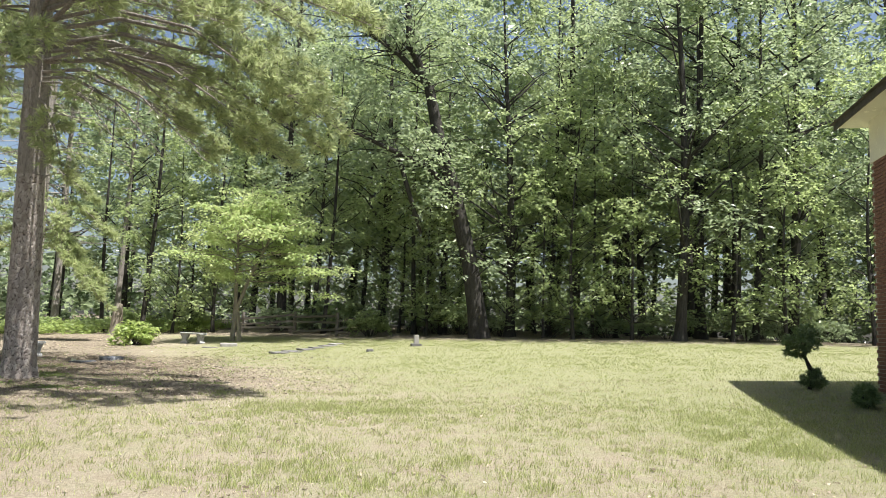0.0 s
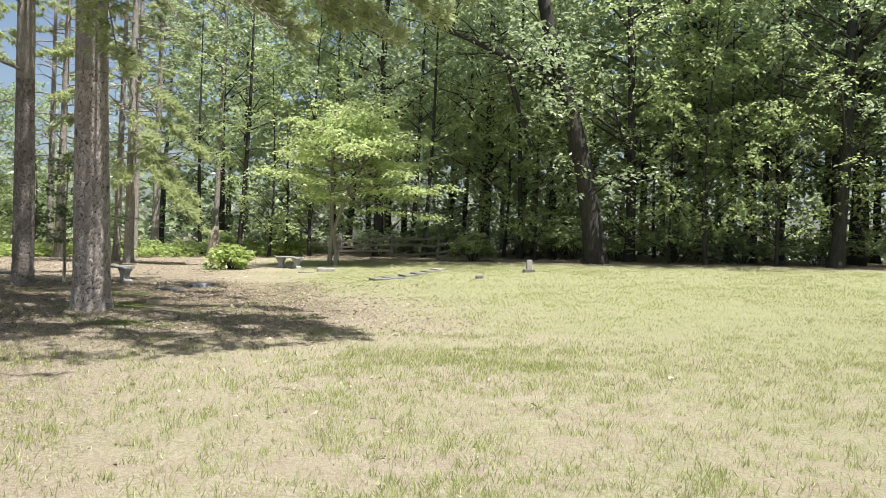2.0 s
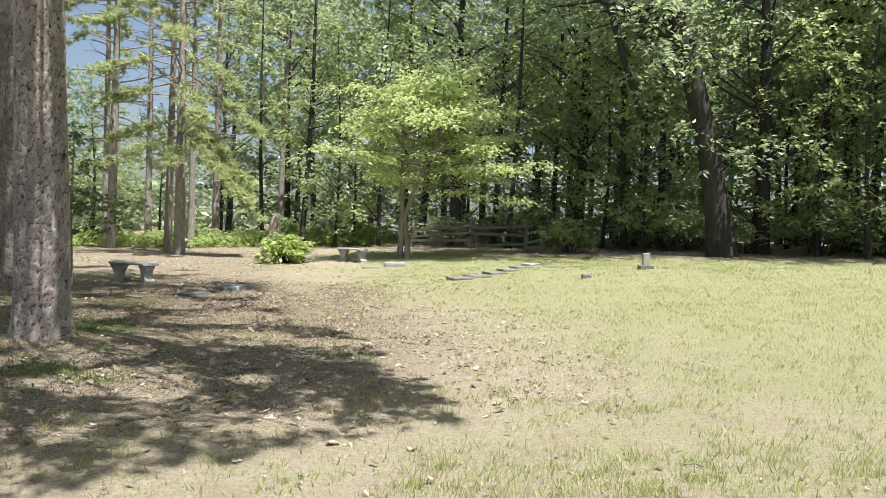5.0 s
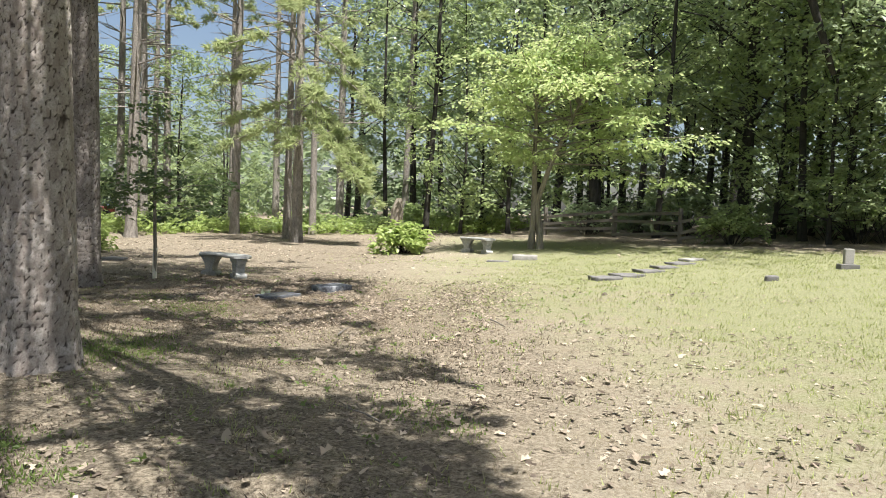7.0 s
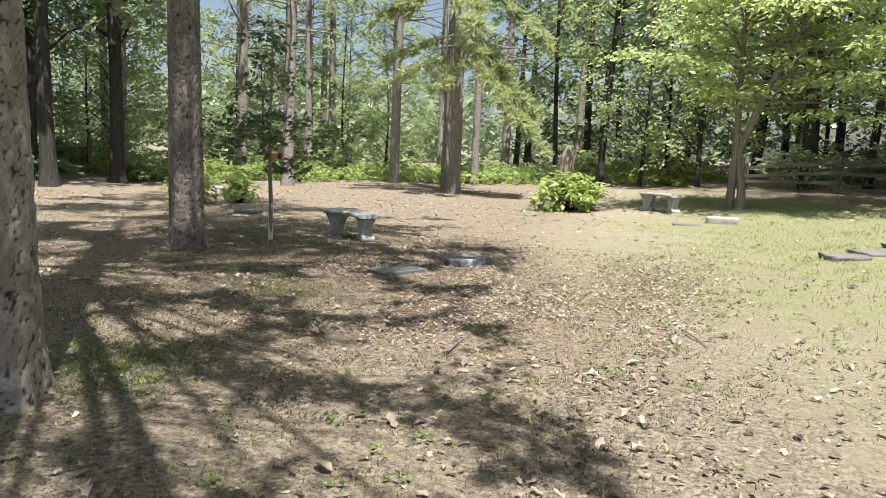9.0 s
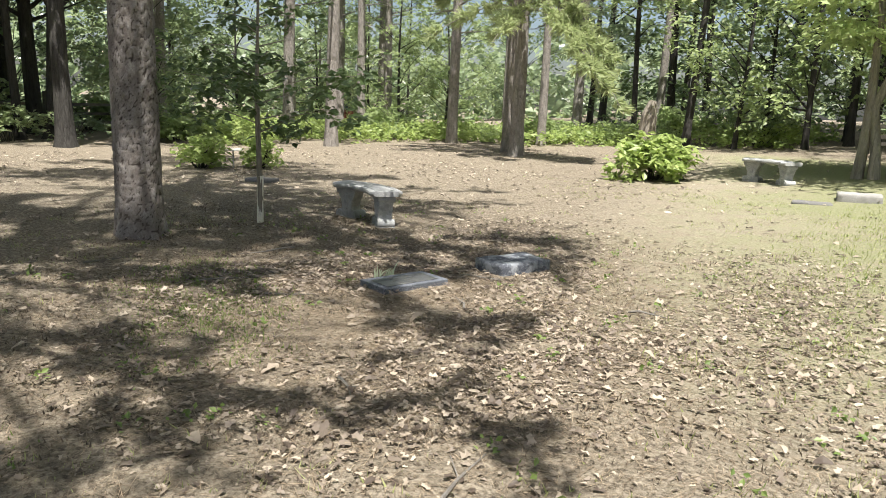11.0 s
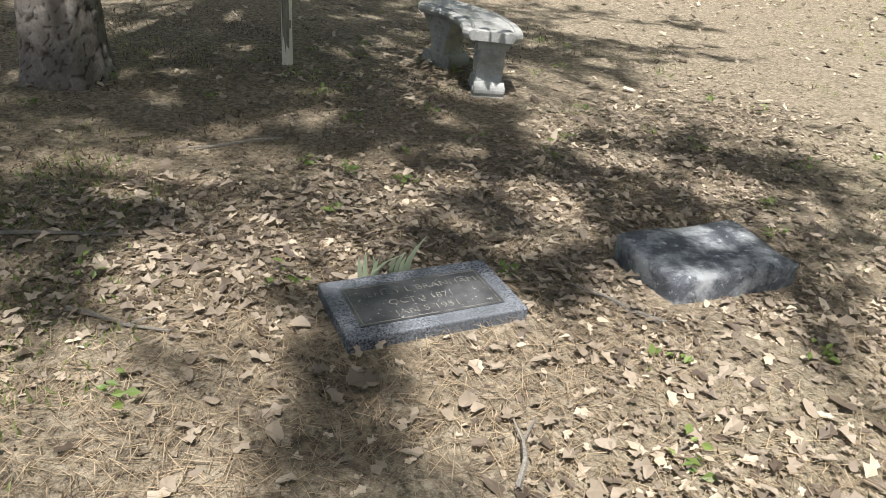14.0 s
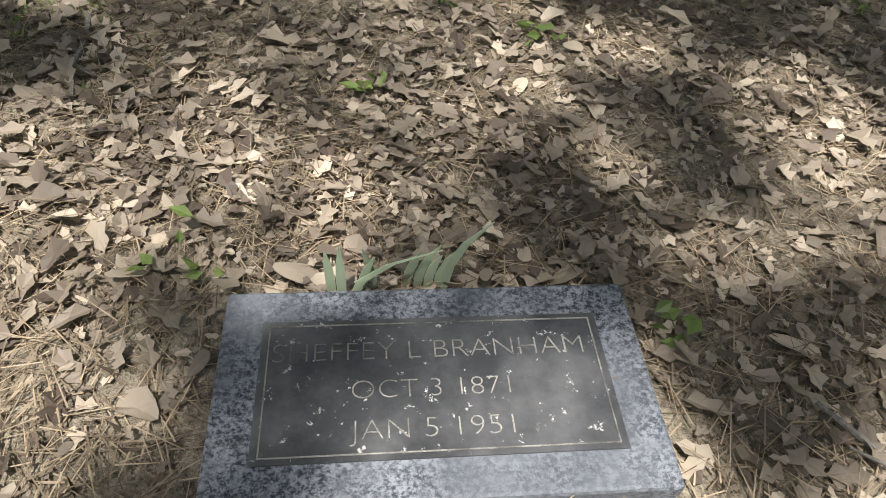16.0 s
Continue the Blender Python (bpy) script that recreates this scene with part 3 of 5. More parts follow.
A_BOUGHS += local(PINE_A, (8.8, -1.6, 8.6, 7.0), (7.6, -3.4, 9.6, 5.6), (9.2, -3.0, 7.6, 7.6), (6.2, -2.0, 11.2, 4.0), (6.0, -2.6, 11.5, 3.8),
                      (6.6, -1.8, 11.0, 4.6), (6.4, -3.4, 11.8, 4.2), (6.8, -2.4, 10.4, 4.6), (5.8, -3.8, 11.0, 3.7), (6.5, -4.4, 12.2, 4.4),
                      (5.6, -5.4, 11.5, 4.0), (5.3, -6.2, 11.4, 3.4), (5.7, -4.6, 11.4, 3.8), (6.0, -3.0, 10.6, 4.2))
B_BOUGHS = local(PINE_B, (7.2, -6.5, 17.7, 6.0), (8.0, -7.4, 19.4, 7.0), (7.6, -8.0, 16.4, 6.0), (8.4, -8.6, 20.6, 7.6), (7.0, -9.0, 14.4, 5.6),
                      (8.2, -10.6, 13.4, 7.0), (9.0, -7.2, 15.6, 8.4), (9.5, -12.5, 21.4, 8.4), (8.8, -14.6, 14.6, 7.6), (10.0, -6.6, 16.8, 9.4),
                      (10.4, -7.8, 19.0, 9.8), (7.4, -13.6, 13.0, 6.4), (11.0, -9.0, 14.0, 10.4), (9.2, -15.6, 18.0, 8.2), (9.0, -6.4, 16.4, 7.4))
B_BOUGHS += local(PINE_B, (8.0, -6.8, 18.6, 6.8), (9.6, -8.4, 17.8, 8.6), (11.4, -7.0, 17.4, 10.6), (8.4, -6.3, 17.2, 7.2), (7.8, -6.0, 17.5, 7.0))


def shading(base, seed, n, box):
    """Upper boughs that reach out over the shaded ground round a pine."""
    r = np.random.default_rng(seed)
    out = []
    for _ in range(n):
        gx0, gy0, z = r.uniform(box[0], box[1]), r.uniform(box[2], box[3]), r.uniform(7.0, 12.5)
        k = z / math.tan(SUN_ELEV)
        tip = (gx0 + SUN_TO.x * k, gy0 + SUN_TO.y * k)
        if math.hypot(tip[0] - base[0], tip[1] - base[1]) < 7.5:
            out.append((z + 1.2, tip[0] - base[0], tip[1] - base[1], z))
    return [(z0, (x, y, z)) for z0, x, y, z in out]


A_BOUGHS += shading(PINE_A, 71, 26, (-11.5, -7.0, 13.5, 19.0))
B_BOUGHS += shading(PINE_B, 72, 40, (-15.5, -8.2, 15.0, 21.0))
settle(pine("pine_tree", 11, 21, 10.0, 4.6, 40, 230, 0.27, "tall pine with plated grey-brown bark beside the lawn", 6, (-0.9, 0.1), 15, 0.165, boughs=A_BOUGHS, sides=28, at=PINE_A, bare=0.3, wide=0.009, plated=3.8, bark=SUNLIT_PLATES), *PINE_A)
settle(pine("pine_tree", 12, 22, 9.0, 5.2, 50, 210, 0.215, "tall straight pine with furrowed bark coloured as in shade", 6, (-0.8, 0.3), 14, 0.17, boughs=B_BOUGHS, sides=28, at=PINE_B, bare=0.3, wide=0.009, plated=4.6, bark=SHADED_PLATES), *PINE_B)
# a pine out of view, added for its shade on the western lawn
settle(pine("pine_tree", 13, 22, 8.0, 5.0, 40, 150, 0.25, "unseen pine added out of view to shade the western lawn", 6, (0.2, 0.3), 9, 0.26, sides=16), -14.5, 11.0)

# pines of the western grove; the first has a pale bough that sweeps down to the lawn
C_BOUGHS = [(5.4, (3.6, -0.9, 1.5)), (5.3, (3.3, -1.3, 1.9)), (5.5, (2.9, -1.0, 2.3)), (5.7, (3.0, -0.5, 2.6)), (5.0, (-2.6, -1.0, 4.0)), (6.4, (-3.4, -0.6, 5.4)), (4.4, (-1.9, -1.7, 3.2)), (4.2, (0.6, -2.0, 2.9)),
            (6.4, (2.2, -2.4, 4.6)), (7.6, (2.8, -1.2, 5.8)), (7.4, (-1.6, -2.6, 6.2)), (8.2, (1.6, -3.0, 7.2)), (9.0, (-2.6, -2.0, 8.0)), (6.8, (3.4, -0.3, 4.4))]
GROVE = [pine("pine_tree", 20 + i, 20 + i, 9.0 + i, 3.2, 24, 78, 0.19, "slender pine with bare dead branches in the grove", 30, (0.3 * i - 0.3, 0.2), 7, 0.28, sides=14, boughs=C_BOUGHS if i == 0 else (), wide=0.022, bare=0.08) for i in range(3)]
for ob, (x, y) in zip(GROVE, [(-17.1, 30.0), (-22.5, 33.2), (-22.3, 27.6)]):
    settle(ob, x, y)
rng = np.random.default_rng(5)
for x, y, s in [(-18.4, 31.2, 0.8), (-19.7, 34.8, 0.85), (-28.0, 33.6, 1.0), (-30.3, 34.3, 1.0), (-25, 36, 0.9), (-28, 30, 1.1), (-29, 36, 1), (-32, 33, 1), (-21, 39, 1), (-19, 42, 0.9), (-27, 42, 1), (-34, 40, 1.1), (-30, 26, 1), (-35, 28, 1), (-33, 22, 1)]:
    put(GROVE[1 + int(rng.integers(2))], x, y, rng.uniform(0, 360), s * rng.uniform(0.95, 1.05))


def dogwood(x, y):
    """A twin-stemmed dogwood whose leaves lie in level tiers."""
    r = np.random.default_rng(31)
    ob = thing("dogwood_tree", on_ground(x, y, 0.03), "pale green dogwood with layered sunlit leaves", "tree")
    out = ([], [])
    tops = []
    for sx, lean in ((-0.10, -0.35), (0.11, 1.25)):
        pts = [Vector((sx * 1.5, 0, -0.2)), Vector((sx * 1.05, 0.02, 0.5)), Vector((sx * 0.35 - 0.06, 0.05, 1.35)), Vector((lean * 0.3 - 0.04, 0.1, 2.5)), Vector((lean * 0.8 + 0.1, 0.1, 4.2)), Vector((lean + 0.3, 0, 6.0))]
        tube(out, pts, [0.12, 0.095, 0.085, 0.065, 0.042, 0.012], 9, 0.05, r)
        tops.append(pts)
    cen = []
    for i in range(40):
        z = 2.1 + 4.6 * (i / 40) ** 0.95 + r.uniform(-0.25, 0.25)
        reach = 3.5 * math.sin(min(1, (6.95 - z) / 5.0 + 0.10) * 1.62) * r.uniform(0.42, 1.16)
        a = i * 2.4 + r.uniform(-0.5, 0.5)
        tip = Vector((0.95 + math.cos(a) * reach, math.sin(a) * reach * 0.9, z + 0.08 * reach + r.uniform(-0.15, 0.15)))
        st = tops[i % 2]
        base = st[3].lerp(st[4], min(1, max(0, (z - 2.4) / 2.4)))
        mid = base.lerp(tip, 0.5) + Vector((0, 0, 0.18))
        tube(out, [base, mid, tip], [0.032, 0.02, 0.006], 5, 0, r, False)
        for k in (0.5, 0.74, 1.0):
            for side in (-1, 1) if k < 1 else (0,):
                cen.append(base.lerp(tip, k) + Vector((-math.sin(a) * side * 0.5, math.cos(a) * side * 0.5, 0.05 * r.normal())))
    part("trunk", out, GREY_BARK, ob, smooth=True)
    cen = np.array(cen)[r.uniform(size=len(cen)) < 0.86]
    c = np.repeat(cen, r.integers(35, 150, len(cen)), 0)
    off = r.normal(size=c.shape) * np.array([0.31, 0.31, 0.06])
    off[:, 2] -= 0.34 * (off[:, 0] ** 2 + off[:, 1] ** 2)
    way = unit(off * np.array([1, 1, 0.4]) + r.normal(size=c.shape) * np.array([0.3, 0.3, 0.12]) + [0, 0, -0.16])
    part("crown", leaves(r, c + off, way, 0.15, 0.55, 0.15, 2.4), LEAF_DOGWOOD, ob)
    return ob


dogwood(-8.3, 29.2)


def leaning_oak(x, y):
    """The old oak at the woods' edge: dark leaning trunk, a long level limb, forked top."""
    r = np.random.default_rng(77)
    ob = thing("oak_tree", on_ground(x, y, 0.05), "old leaning oak with dark foot and long level limb", "tree", "trees of the woods")
    out = ([], [])
    bole = [Vector(p) for p in ((0.05, 0, -0.4), (0, 0, 0.1), (-0.15, 0, 1.2), (-0.5, -0.1, 3.2), (-1.3, -0.3, 6.2), (-2.0, -0.5, 8.4), (-2.5, -0.6, 10.6), (-3.4, -0.8, 12.4), (-3.6, -1.0, 15.5), (-3.2, -1, 18.5))]
    tube(out, bole, [0.62, 0.50, 0.40, 0.34, 0.30, 0.26, 0.20, 0.15, 0.10, 0.03], 14, 0.06, r)
    limb = [bole[4], Vector((-2.6, -0.7, 7.2)), Vector((-4.4, -1.0, 7.9)), Vector((-6.4, -1.4, 8.7))]
    tube(out, limb, [0.17, 0.13, 0.09, 0.03], 8, 0.04, r, False)
    fork = [bole[6], Vector((-3.8, -0.8, 11.9)), Vector((-5.0, -0.9, 12.7)), Vector((-6.0, -1, 14.2))]
    tube(out, fork, [0.15, 0.12, 0.08, 0.02], 8, 0.04, r, False)
    tube(out, [Vector((-3.7, -0.85, 7.65)), Vector((-3.3, -0.7, 6.4)), Vector((-2.9, -0.6, 5.2)), Vector((-2.6, -0.5, 4.3))], [0.10, 0.10, 0.09, 0.06], 7, 0.05, r)
    cen = []
    for path, n in ((bole[5:], 55), (limb, 34), (fork, 34), (bole[2:6], 34)):
        for _ in range(n):
            k = r.uniform(0.2, 1) * (len(path) - 1)
            i = min(int(k), len(path) - 2)
            p = path[i].lerp(path[i + 1], k - i)
            tip = p + Vector((r.normal() * 1.6, r.normal() * 1.6, r.uniform(-0.3, 1.8)))
            cen.append(tip)
            tube(out, [p, p.lerp(tip, 0.5) + Vector((0, 0, 0.15)), tip], [0.035, 0.02, 0.006], 4, 0, r, False)
    part("trunk", out, SHADED_OAK_BARK, ob, smooth=True)
    part("crown", clump_crown(r, np.array(cen), 0.9, 75, 0.19, 0.5), LEAF_OAK, ob)
    return ob


leaning_oak(1.65, 30.0)

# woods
OAKS = [broadleaf("oak_tree", 40 + i, 17 + 2.5 * i, 3.2 + i, 4.3, 80, 99, 0.18, 0.22, LEAF_OAK if i else LEAF_MIXED, SHADED_OAK_BARK, "tall oak with dark trunk and dense green crown", (0.6 * i - 0.6, 0.3), fat=0.92, limbs=50) for i in range(3)]
YOUNG = [broadleaf("young_tree", 50 + i, 8 + 2 * i, 1.0, 2.5, 54, 72, 0.16, 0.075, LEAF_LIGHT if i else LEAF_MIXED, SHADED_OAK_BARK, "young broad-leaved tree with light green leaves", fat=0.66) for i in range(3)]
FAR_OAKS = [broadleaf("oak_tree", 45 + i, 18 + 2.5 * i, 4.0 + i, 4.3, 62, 52, 0.32, 0.22, LEAF_OAK if i else LEAF_MIXED, SHADED_OAK_BARK, "tall oak standing deep in the woods", (0.5, 0.6 * i - 0.6), fat=0.95, limbs=24) for i in range(3)]
for ob, (x, y) in zip(FAR_OAKS, [(-3.5, 43.5), (6.5, 41), (17, 38)]):
    settle(ob, x, y)
for ob, (x, y) in zip(OAKS, [(3.05, 31.3), (9.4, 28.0), (14.4, 29.2)]):
    settle(ob, x, y)
for ob, (x, y) in zip(YOUNG, [(-13.2, 37.6), (-2.0, 34.5), (6.5, 30.6)]):
    settle(ob, x, y)
SLIM = broadleaf("slim_tree", 57, 17, 5.0, 2.2, 60, 54, 0.16, 0.13, LEAF_LIGHT, SHADED_OAK_BARK, "slim dark-stemmed tree with a high leafy crown", (0.5, 0.1), fat=0.7)
settle(SLIM, -14.9, 35.8)
for k, (x, y) in enumerate([(-5.6, 34.4), (-3.0, 35.6), (-1.2, 33.4), (0.2, 34.9), (-6.6, 37.2), (4.9, 32.4), (7.6, 30.9), (11.2, 30.3), (-10.9, 38.4), (12.6, 28.6), (-4.3, 39.0), (8.9, 33.5), (-18.2, 38.6), (-26.5, 20.4), (-25.2, 17.2), (-27.4, 15.1)]):
    put(SLIM, x, y, 77.0 * k, 0.85 + 0.05 * (k % 6))
placed = [(-14.9, 35.8), (-8.3, 29.2), (1.65, 30.0), (3.05, 31.3), (9.4, 28.0), (14.4, 29.2), (-15, 36), (-2, 34.5), (6.5, 30.6), (-17.1, 30.0), (-22.5, 33.2), (-22.3, 27.6), (-3.5, 43.5), (6.5, 41), (17, 38)]
count = 0
while count < 80:
    x, y = rng.uniform(-42, 38), rng.uniform(0, 60)
    d = -float(wood_depth(x, y))
    if d < 0.8 or d > 24 or min(math.hypot(x - a, y - b) for a, b in placed) < (1.7 if d < 6 else 3.0):
        continue
    open_grove = x < -16 and y > 23 and x + y < 20
    if open_grove:
        continue
    placed.append((x, y))
    count += 1
    kind = YOUNG if (d < 7 and rng.uniform() < 0.6) else OAKS if d < 8 else FAR_OAKS
    put(kind[int(rng.integers(3))], x, y, rng.uniform(0, 360), rng.uniform(0.85, 1.15), rng.uniform(0.9, 1.15))


for k, (x0, x1, y0, y1, n) in enumerate([(-38, -23.5, 11, 24, 17), (-42, -27, 25, 46, 16)]):
    while n:
        x, y = rng.uniform(x0, x1), rng.uniform(y0, y1)
        if min(math.hypot(x - a, y - b) for a, b in placed) < 1.9:
            continue
        placed.append((x, y))
        n -= 1
        put((FAR_OAKS if k == 0 and n % 3 else YOUNG)[int(rng.integers(3))], x, y, rng.uniform(0, 360), rng.uniform(0.8, 1.1), rng.uniform(0.85, 1.1))


for x, y, sc in [(5.4, 29.0, 1.0), (7.7, 28.7, 0.85), (11.4, 27.9, 1.05), (13.2, 27.2, 0.9), (16.2, 26.6, 1.1), (4.3, 29.9, 0.7), (-0.6, 32.2, 0.9), (-11.6, 36.6, 1.2), (-13.4, 35.9, 1.0)]:
    placed.append((x, y))
    put(YOUNG[int(rng.integers(1, 3))], x, y, rng.uniform(0, 360), sc, rng.uniform(0.9, 1.2))
n = 0
while n < 15:
    x, y = rng.uniform(-14, 34), rng.uniform(34, 56)
    if -float(wood_depth(x, y)) < 6 or min(math.hypot(x - a, y - b) for a, b in placed) < 2.4:
        continue
    placed.append((x, y))
    n += 1
    put(FAR_OAKS[int(rng.integers(3))], x, y, rng.uniform(0, 360), rng.uniform(0.9, 1.1), rng.uniform(0.6, 1.05))


def bush(name, seed, wide, tall, clumps, per, size, leaf, label, group=""):
    """A low shrub: stems fanning from the root, leaves in tufts on a ragged dome."""
    r = np.random.default_rng(seed)
    ob = thing(name, Matrix(), label, "bush", group)
    a, u = r.uniform(0, 6.28, clumps), r.uniform(0, 1, clumps)
    rad = wide / 2 * np.sqrt(u) * r.uniform(0.8, 1.15, clumps)
    z = tall * (0.12 + 0.88 * np.sqrt(np.clip(1 - (rad / (wide * 0.56)) ** 2, 0.03, 1)) * r.uniform(0.35, 1.05, clumps))
    cen = np.stack([np.cos(a) * rad, np.sin(a) * rad, z], 1)
    out = ([], [])
    for c in cen[::3]:
        tube(out, [Vector((c[0] * 0.1, c[1] * 0.1, -0.05)), Vector((c[0] * 0.5, c[1] * 0.5, c[2] * 0.6)), Vector(c)], [0.016, 0.011, 0.004], 4, 0, r, False)
    part("stem", out, SHADED_OAK_BARK, ob)
    part("foliage", clump_crown(r, cen, 0.17 * wide ** 0.5, per, size, 0.8, 0.1), leaf, ob)
    return ob


settle(bush("bush", 61, 1.25, 0.84, 60, 27, 0.17, LEAF_SHRUB, "rounded bright green broad-leaved bush on bare ground"), -11.4, 26.9)
settle(bush("bush", 62, 0.6, 0.62, 34, 27, 0.10, LEAF_SHRUB, "upright green bush at the edge of the grove"), -17.25, 21.95)
settle(bush("bush", 65, 0.9, 0.6, 50, 22, 0.11, LEAF_SHRUB, "low green bush at the edge of the grove"), -17.75, 20.9)
settle(bush("bush", 63, 1.5, 1.2, 80, 24, 0.13, LEAF_LIGHT, "loose green shrub beside the rail fence"), -3.1, 31.5)
BRUSH = [bush("undergrowth", 64 + i, 2.0 + 0.6 * i, 1.1 + 0.5 * i, 48, 19, 0.19, (LEAF_LIGHT, LEAF_OAK, LEAF_MIXED)[i], "leafy undergrowth at the woods' edge", "undergrowth") for i in range(3)]
for ob, (x, y) in zip(BRUSH, [(-20.5, 36), (4.6, 30.6), (0.2, 32.6)]):
    settle(ob, x, y)
count = 0
while count < 100:
    x, y = rng.uniform(-40, 36), rng.uniform(2, 50)
    d = -float(wood_depth(x, y))
    if d < 0.1 or d > 11:
        continue
    count += 1
    grove = x < -16 and y > 22
    put(BRUSH[0 if grove else 1 + int(rng.integers(2))], x, y, rng.uniform(0, 360), rng.uniform(0.6, 1.1), rng.uniform(0.6, 1.2))


def low_plants(n):
    """Bright herbs and ferns along the foot of the grove."""
    r = np.random.default_rng(19)
    x, y = r.uniform(-36, -12, n * 6), r.uniform(17, 42, n * 6)
    d = wood_depth(x, y)
    keep = (d < 0.4) & (d > -9) & (y > 24.5) & (np.sin(x * 0.9 + 1.3 * np.sin(y * 0.7)) + np.sin(y * 1.1) + r.normal(size=n * 6) * 0.5 > -0.5)
    x, y = x[keep][:n], y[keep][:n]
    cen = np.stack([x, y, height(x, y) + r.uniform(0.08, 0.5, len(x))], 1)
    v, f = clump_crown(r, cen, 0.34, 11, 0.17, 0.7, 0.2)
    return tagged(part("low_plants", (v, f), LEAF_SHRUB), "bright green herbs at the foot of the grove", "plants", kind="stuff")


low_plants(2600)


def far_woods():
    """Woods beyond, all round, too far to tell apart."""
    r = np.random.default_rng(8)
    n = 1900
    a = r.uniform(0, 2 * math.pi, n)
    rad = r.uniform(58, 84, n)
    x, y = -4 + np.cos(a) * rad, 14 + np.sin(a) * rad
    low = np.abs((a - 2.45 + math.pi) % (2 * math.pi) - math.pi) < 0.42
    z = r.uniform(0, 1, n) ** 1.3 * np.where(low, 8, 21) + height(x, y)
    v, f = clump_crown(r, np.stack([x, y, z], 1), 3.4, 18, 1.2, 0.7)
    ob = part("far_woods", (v, f), LEAF_OAK)
    return tagged(ob, "distant green woods closing the view all round", "woods", kind="stuff")


far_woods()


def high_canopy(n):
    """A closed leaf roof added behind the woods' edge to darken its depth."""
    r = np.random.default_rng(28)
    x, y = r.uniform(-46, 40, n * 4), r.uniform(0, 62, n * 4)
    d = -wood_depth(x, y)
    keep = (d > 2.5) & (d < 30) & ~((x < -16) & (y > 23) & (x + y < 22))
    x, y = x[keep][:n], y[keep][:n]
    cen = np.stack([x, y, height(x, y) + r.uniform(8.5, 19, len(x))], 1)
    ob = part("high_canopy", clump_crown(r, cen, 1.5, 18, 0.5, 0.5), LEAF_OAK)
    return tagged(ob, "closed green leaf canopy added to shade the depth of the woods", "canopy", kind="stuff")


high_canopy(1500)


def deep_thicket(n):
    """Low dark growth added so the gaps deep in the woods look shaded."""
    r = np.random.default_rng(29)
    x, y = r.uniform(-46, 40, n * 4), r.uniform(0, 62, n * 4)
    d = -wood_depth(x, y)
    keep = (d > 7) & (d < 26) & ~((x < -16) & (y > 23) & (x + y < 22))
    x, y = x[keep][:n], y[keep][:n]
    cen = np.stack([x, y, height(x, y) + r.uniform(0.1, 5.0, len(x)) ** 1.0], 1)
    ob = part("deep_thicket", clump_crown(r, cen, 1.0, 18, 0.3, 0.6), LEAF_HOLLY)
    return tagged(ob, "dark leaves added to stand for shade deep in the woods", "thicket", kind="stuff")


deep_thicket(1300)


# sapling by the bench
def sapling(x, y):
    """A slim young tree: straight pale stem, level branches in tiers, long dark leaves."""
    r = np.random.default_rng(81)
    ob = thing("sapling", on_ground(x, y, 0.02), "slim staked sapling with long dark glossy leaves", "tree")
    out = ([], [])
    stem = [Vector((0.012 * math.sin(3.1 * z), 0.01 * math.cos(2.3 * z) - 0.01, z)) for z in (-0.15, 0.0, 0.5, 1.0, 1.5, 2.0, 2.6, 3.2)]
    tube(out, stem, [0.036, 0.034, 0.031, 0.028, 0.024, 0.019, 0.012, 0.004], 9, 0.04, r)
    cen = []
    for i in range(34):
        z = 1.02 + 2.1 * (i / 34) ** 1.1
        a = 2.4 * i + r.uniform(-0.4, 0.4)
        L = (1.28 if z < 1.75 else 0.75 * (3.4 - z) / 1.65) * r.uniform(0.55, 1.0)
        d = Vector((math.cos(a), math.sin(a), 0))
        p = Vector((0, 0, z))
        tip = p + d * L + Vector((0, 0, r.uniform(-0.05, 0.3) * L))
        part("branch", tube(([], []), [p, p.lerp(tip, 0.5) + Vector((0, 0, 0.06 * L)), tip], [0.009, 0.006, 0.002], 4, 0, r, False), GREY_BARK, ob)
        for k in (0.45, 0.62, 0.8, 0.92, 1.0):
            cen.append(p.lerp(tip, k) + Vector(r.normal(size=3)) * 0.05)
    part("trunk", out, GREY_BARK, ob, smooth=True)
    part("crown", clump_crown(r, np.array([c for c in cen if c.z < 1.8 or r.uniform() < 0.25]), 0.26, 14, 0.10, 0.5, -0.1, 1.2), LEAF_HOLLY, ob)
    return ob


sap = sapling(-11.83, 18.45)
out = ([], [])
tube(out, [Vector((0, 0, 0.0)), Vector((0.0, 0.0, 0.3)), Vector((0.01, 0, 0.55))], [0.038, 0.036, 0.036], 10)
part("guard", out, CREAM, sap, "pale wrapped trunk guard", smooth=True)


# ---- house ----
BRICK = stone_material("red_brown_brick", (0.17, 0.085, 0.065), (0.25, 0.125, 0.095), (0.15, 0.08, 0.065), 20)
MORTAR = stone_material("grey_mortar", (0.36, 0.34, 0.31), (0.44, 0.42, 0.38), (0.34, 0.32, 0.29), 40)
ROOF = stone_material("dark_shingle", (0.06, 0.055, 0.05), (0.10, 0.09, 0.085), (0.05, 0.05, 0.05), 30)


def box(lo, hi, bevel=0.0, segments=2):
    bm = bmesh.new()
    bmesh.ops.create_cube(bm, size=1.0, matrix=Matrix.LocRotScale([(a + b) / 2 for a, b in zip(lo, hi)], None, [b - a for a, b in zip(lo, hi)]))
    if bevel:
        bmesh.ops.bevel(bm, geom=bm.edges[:], offset=bevel, segments=segments, affect="EDGES", profile=0.5)
    return bm


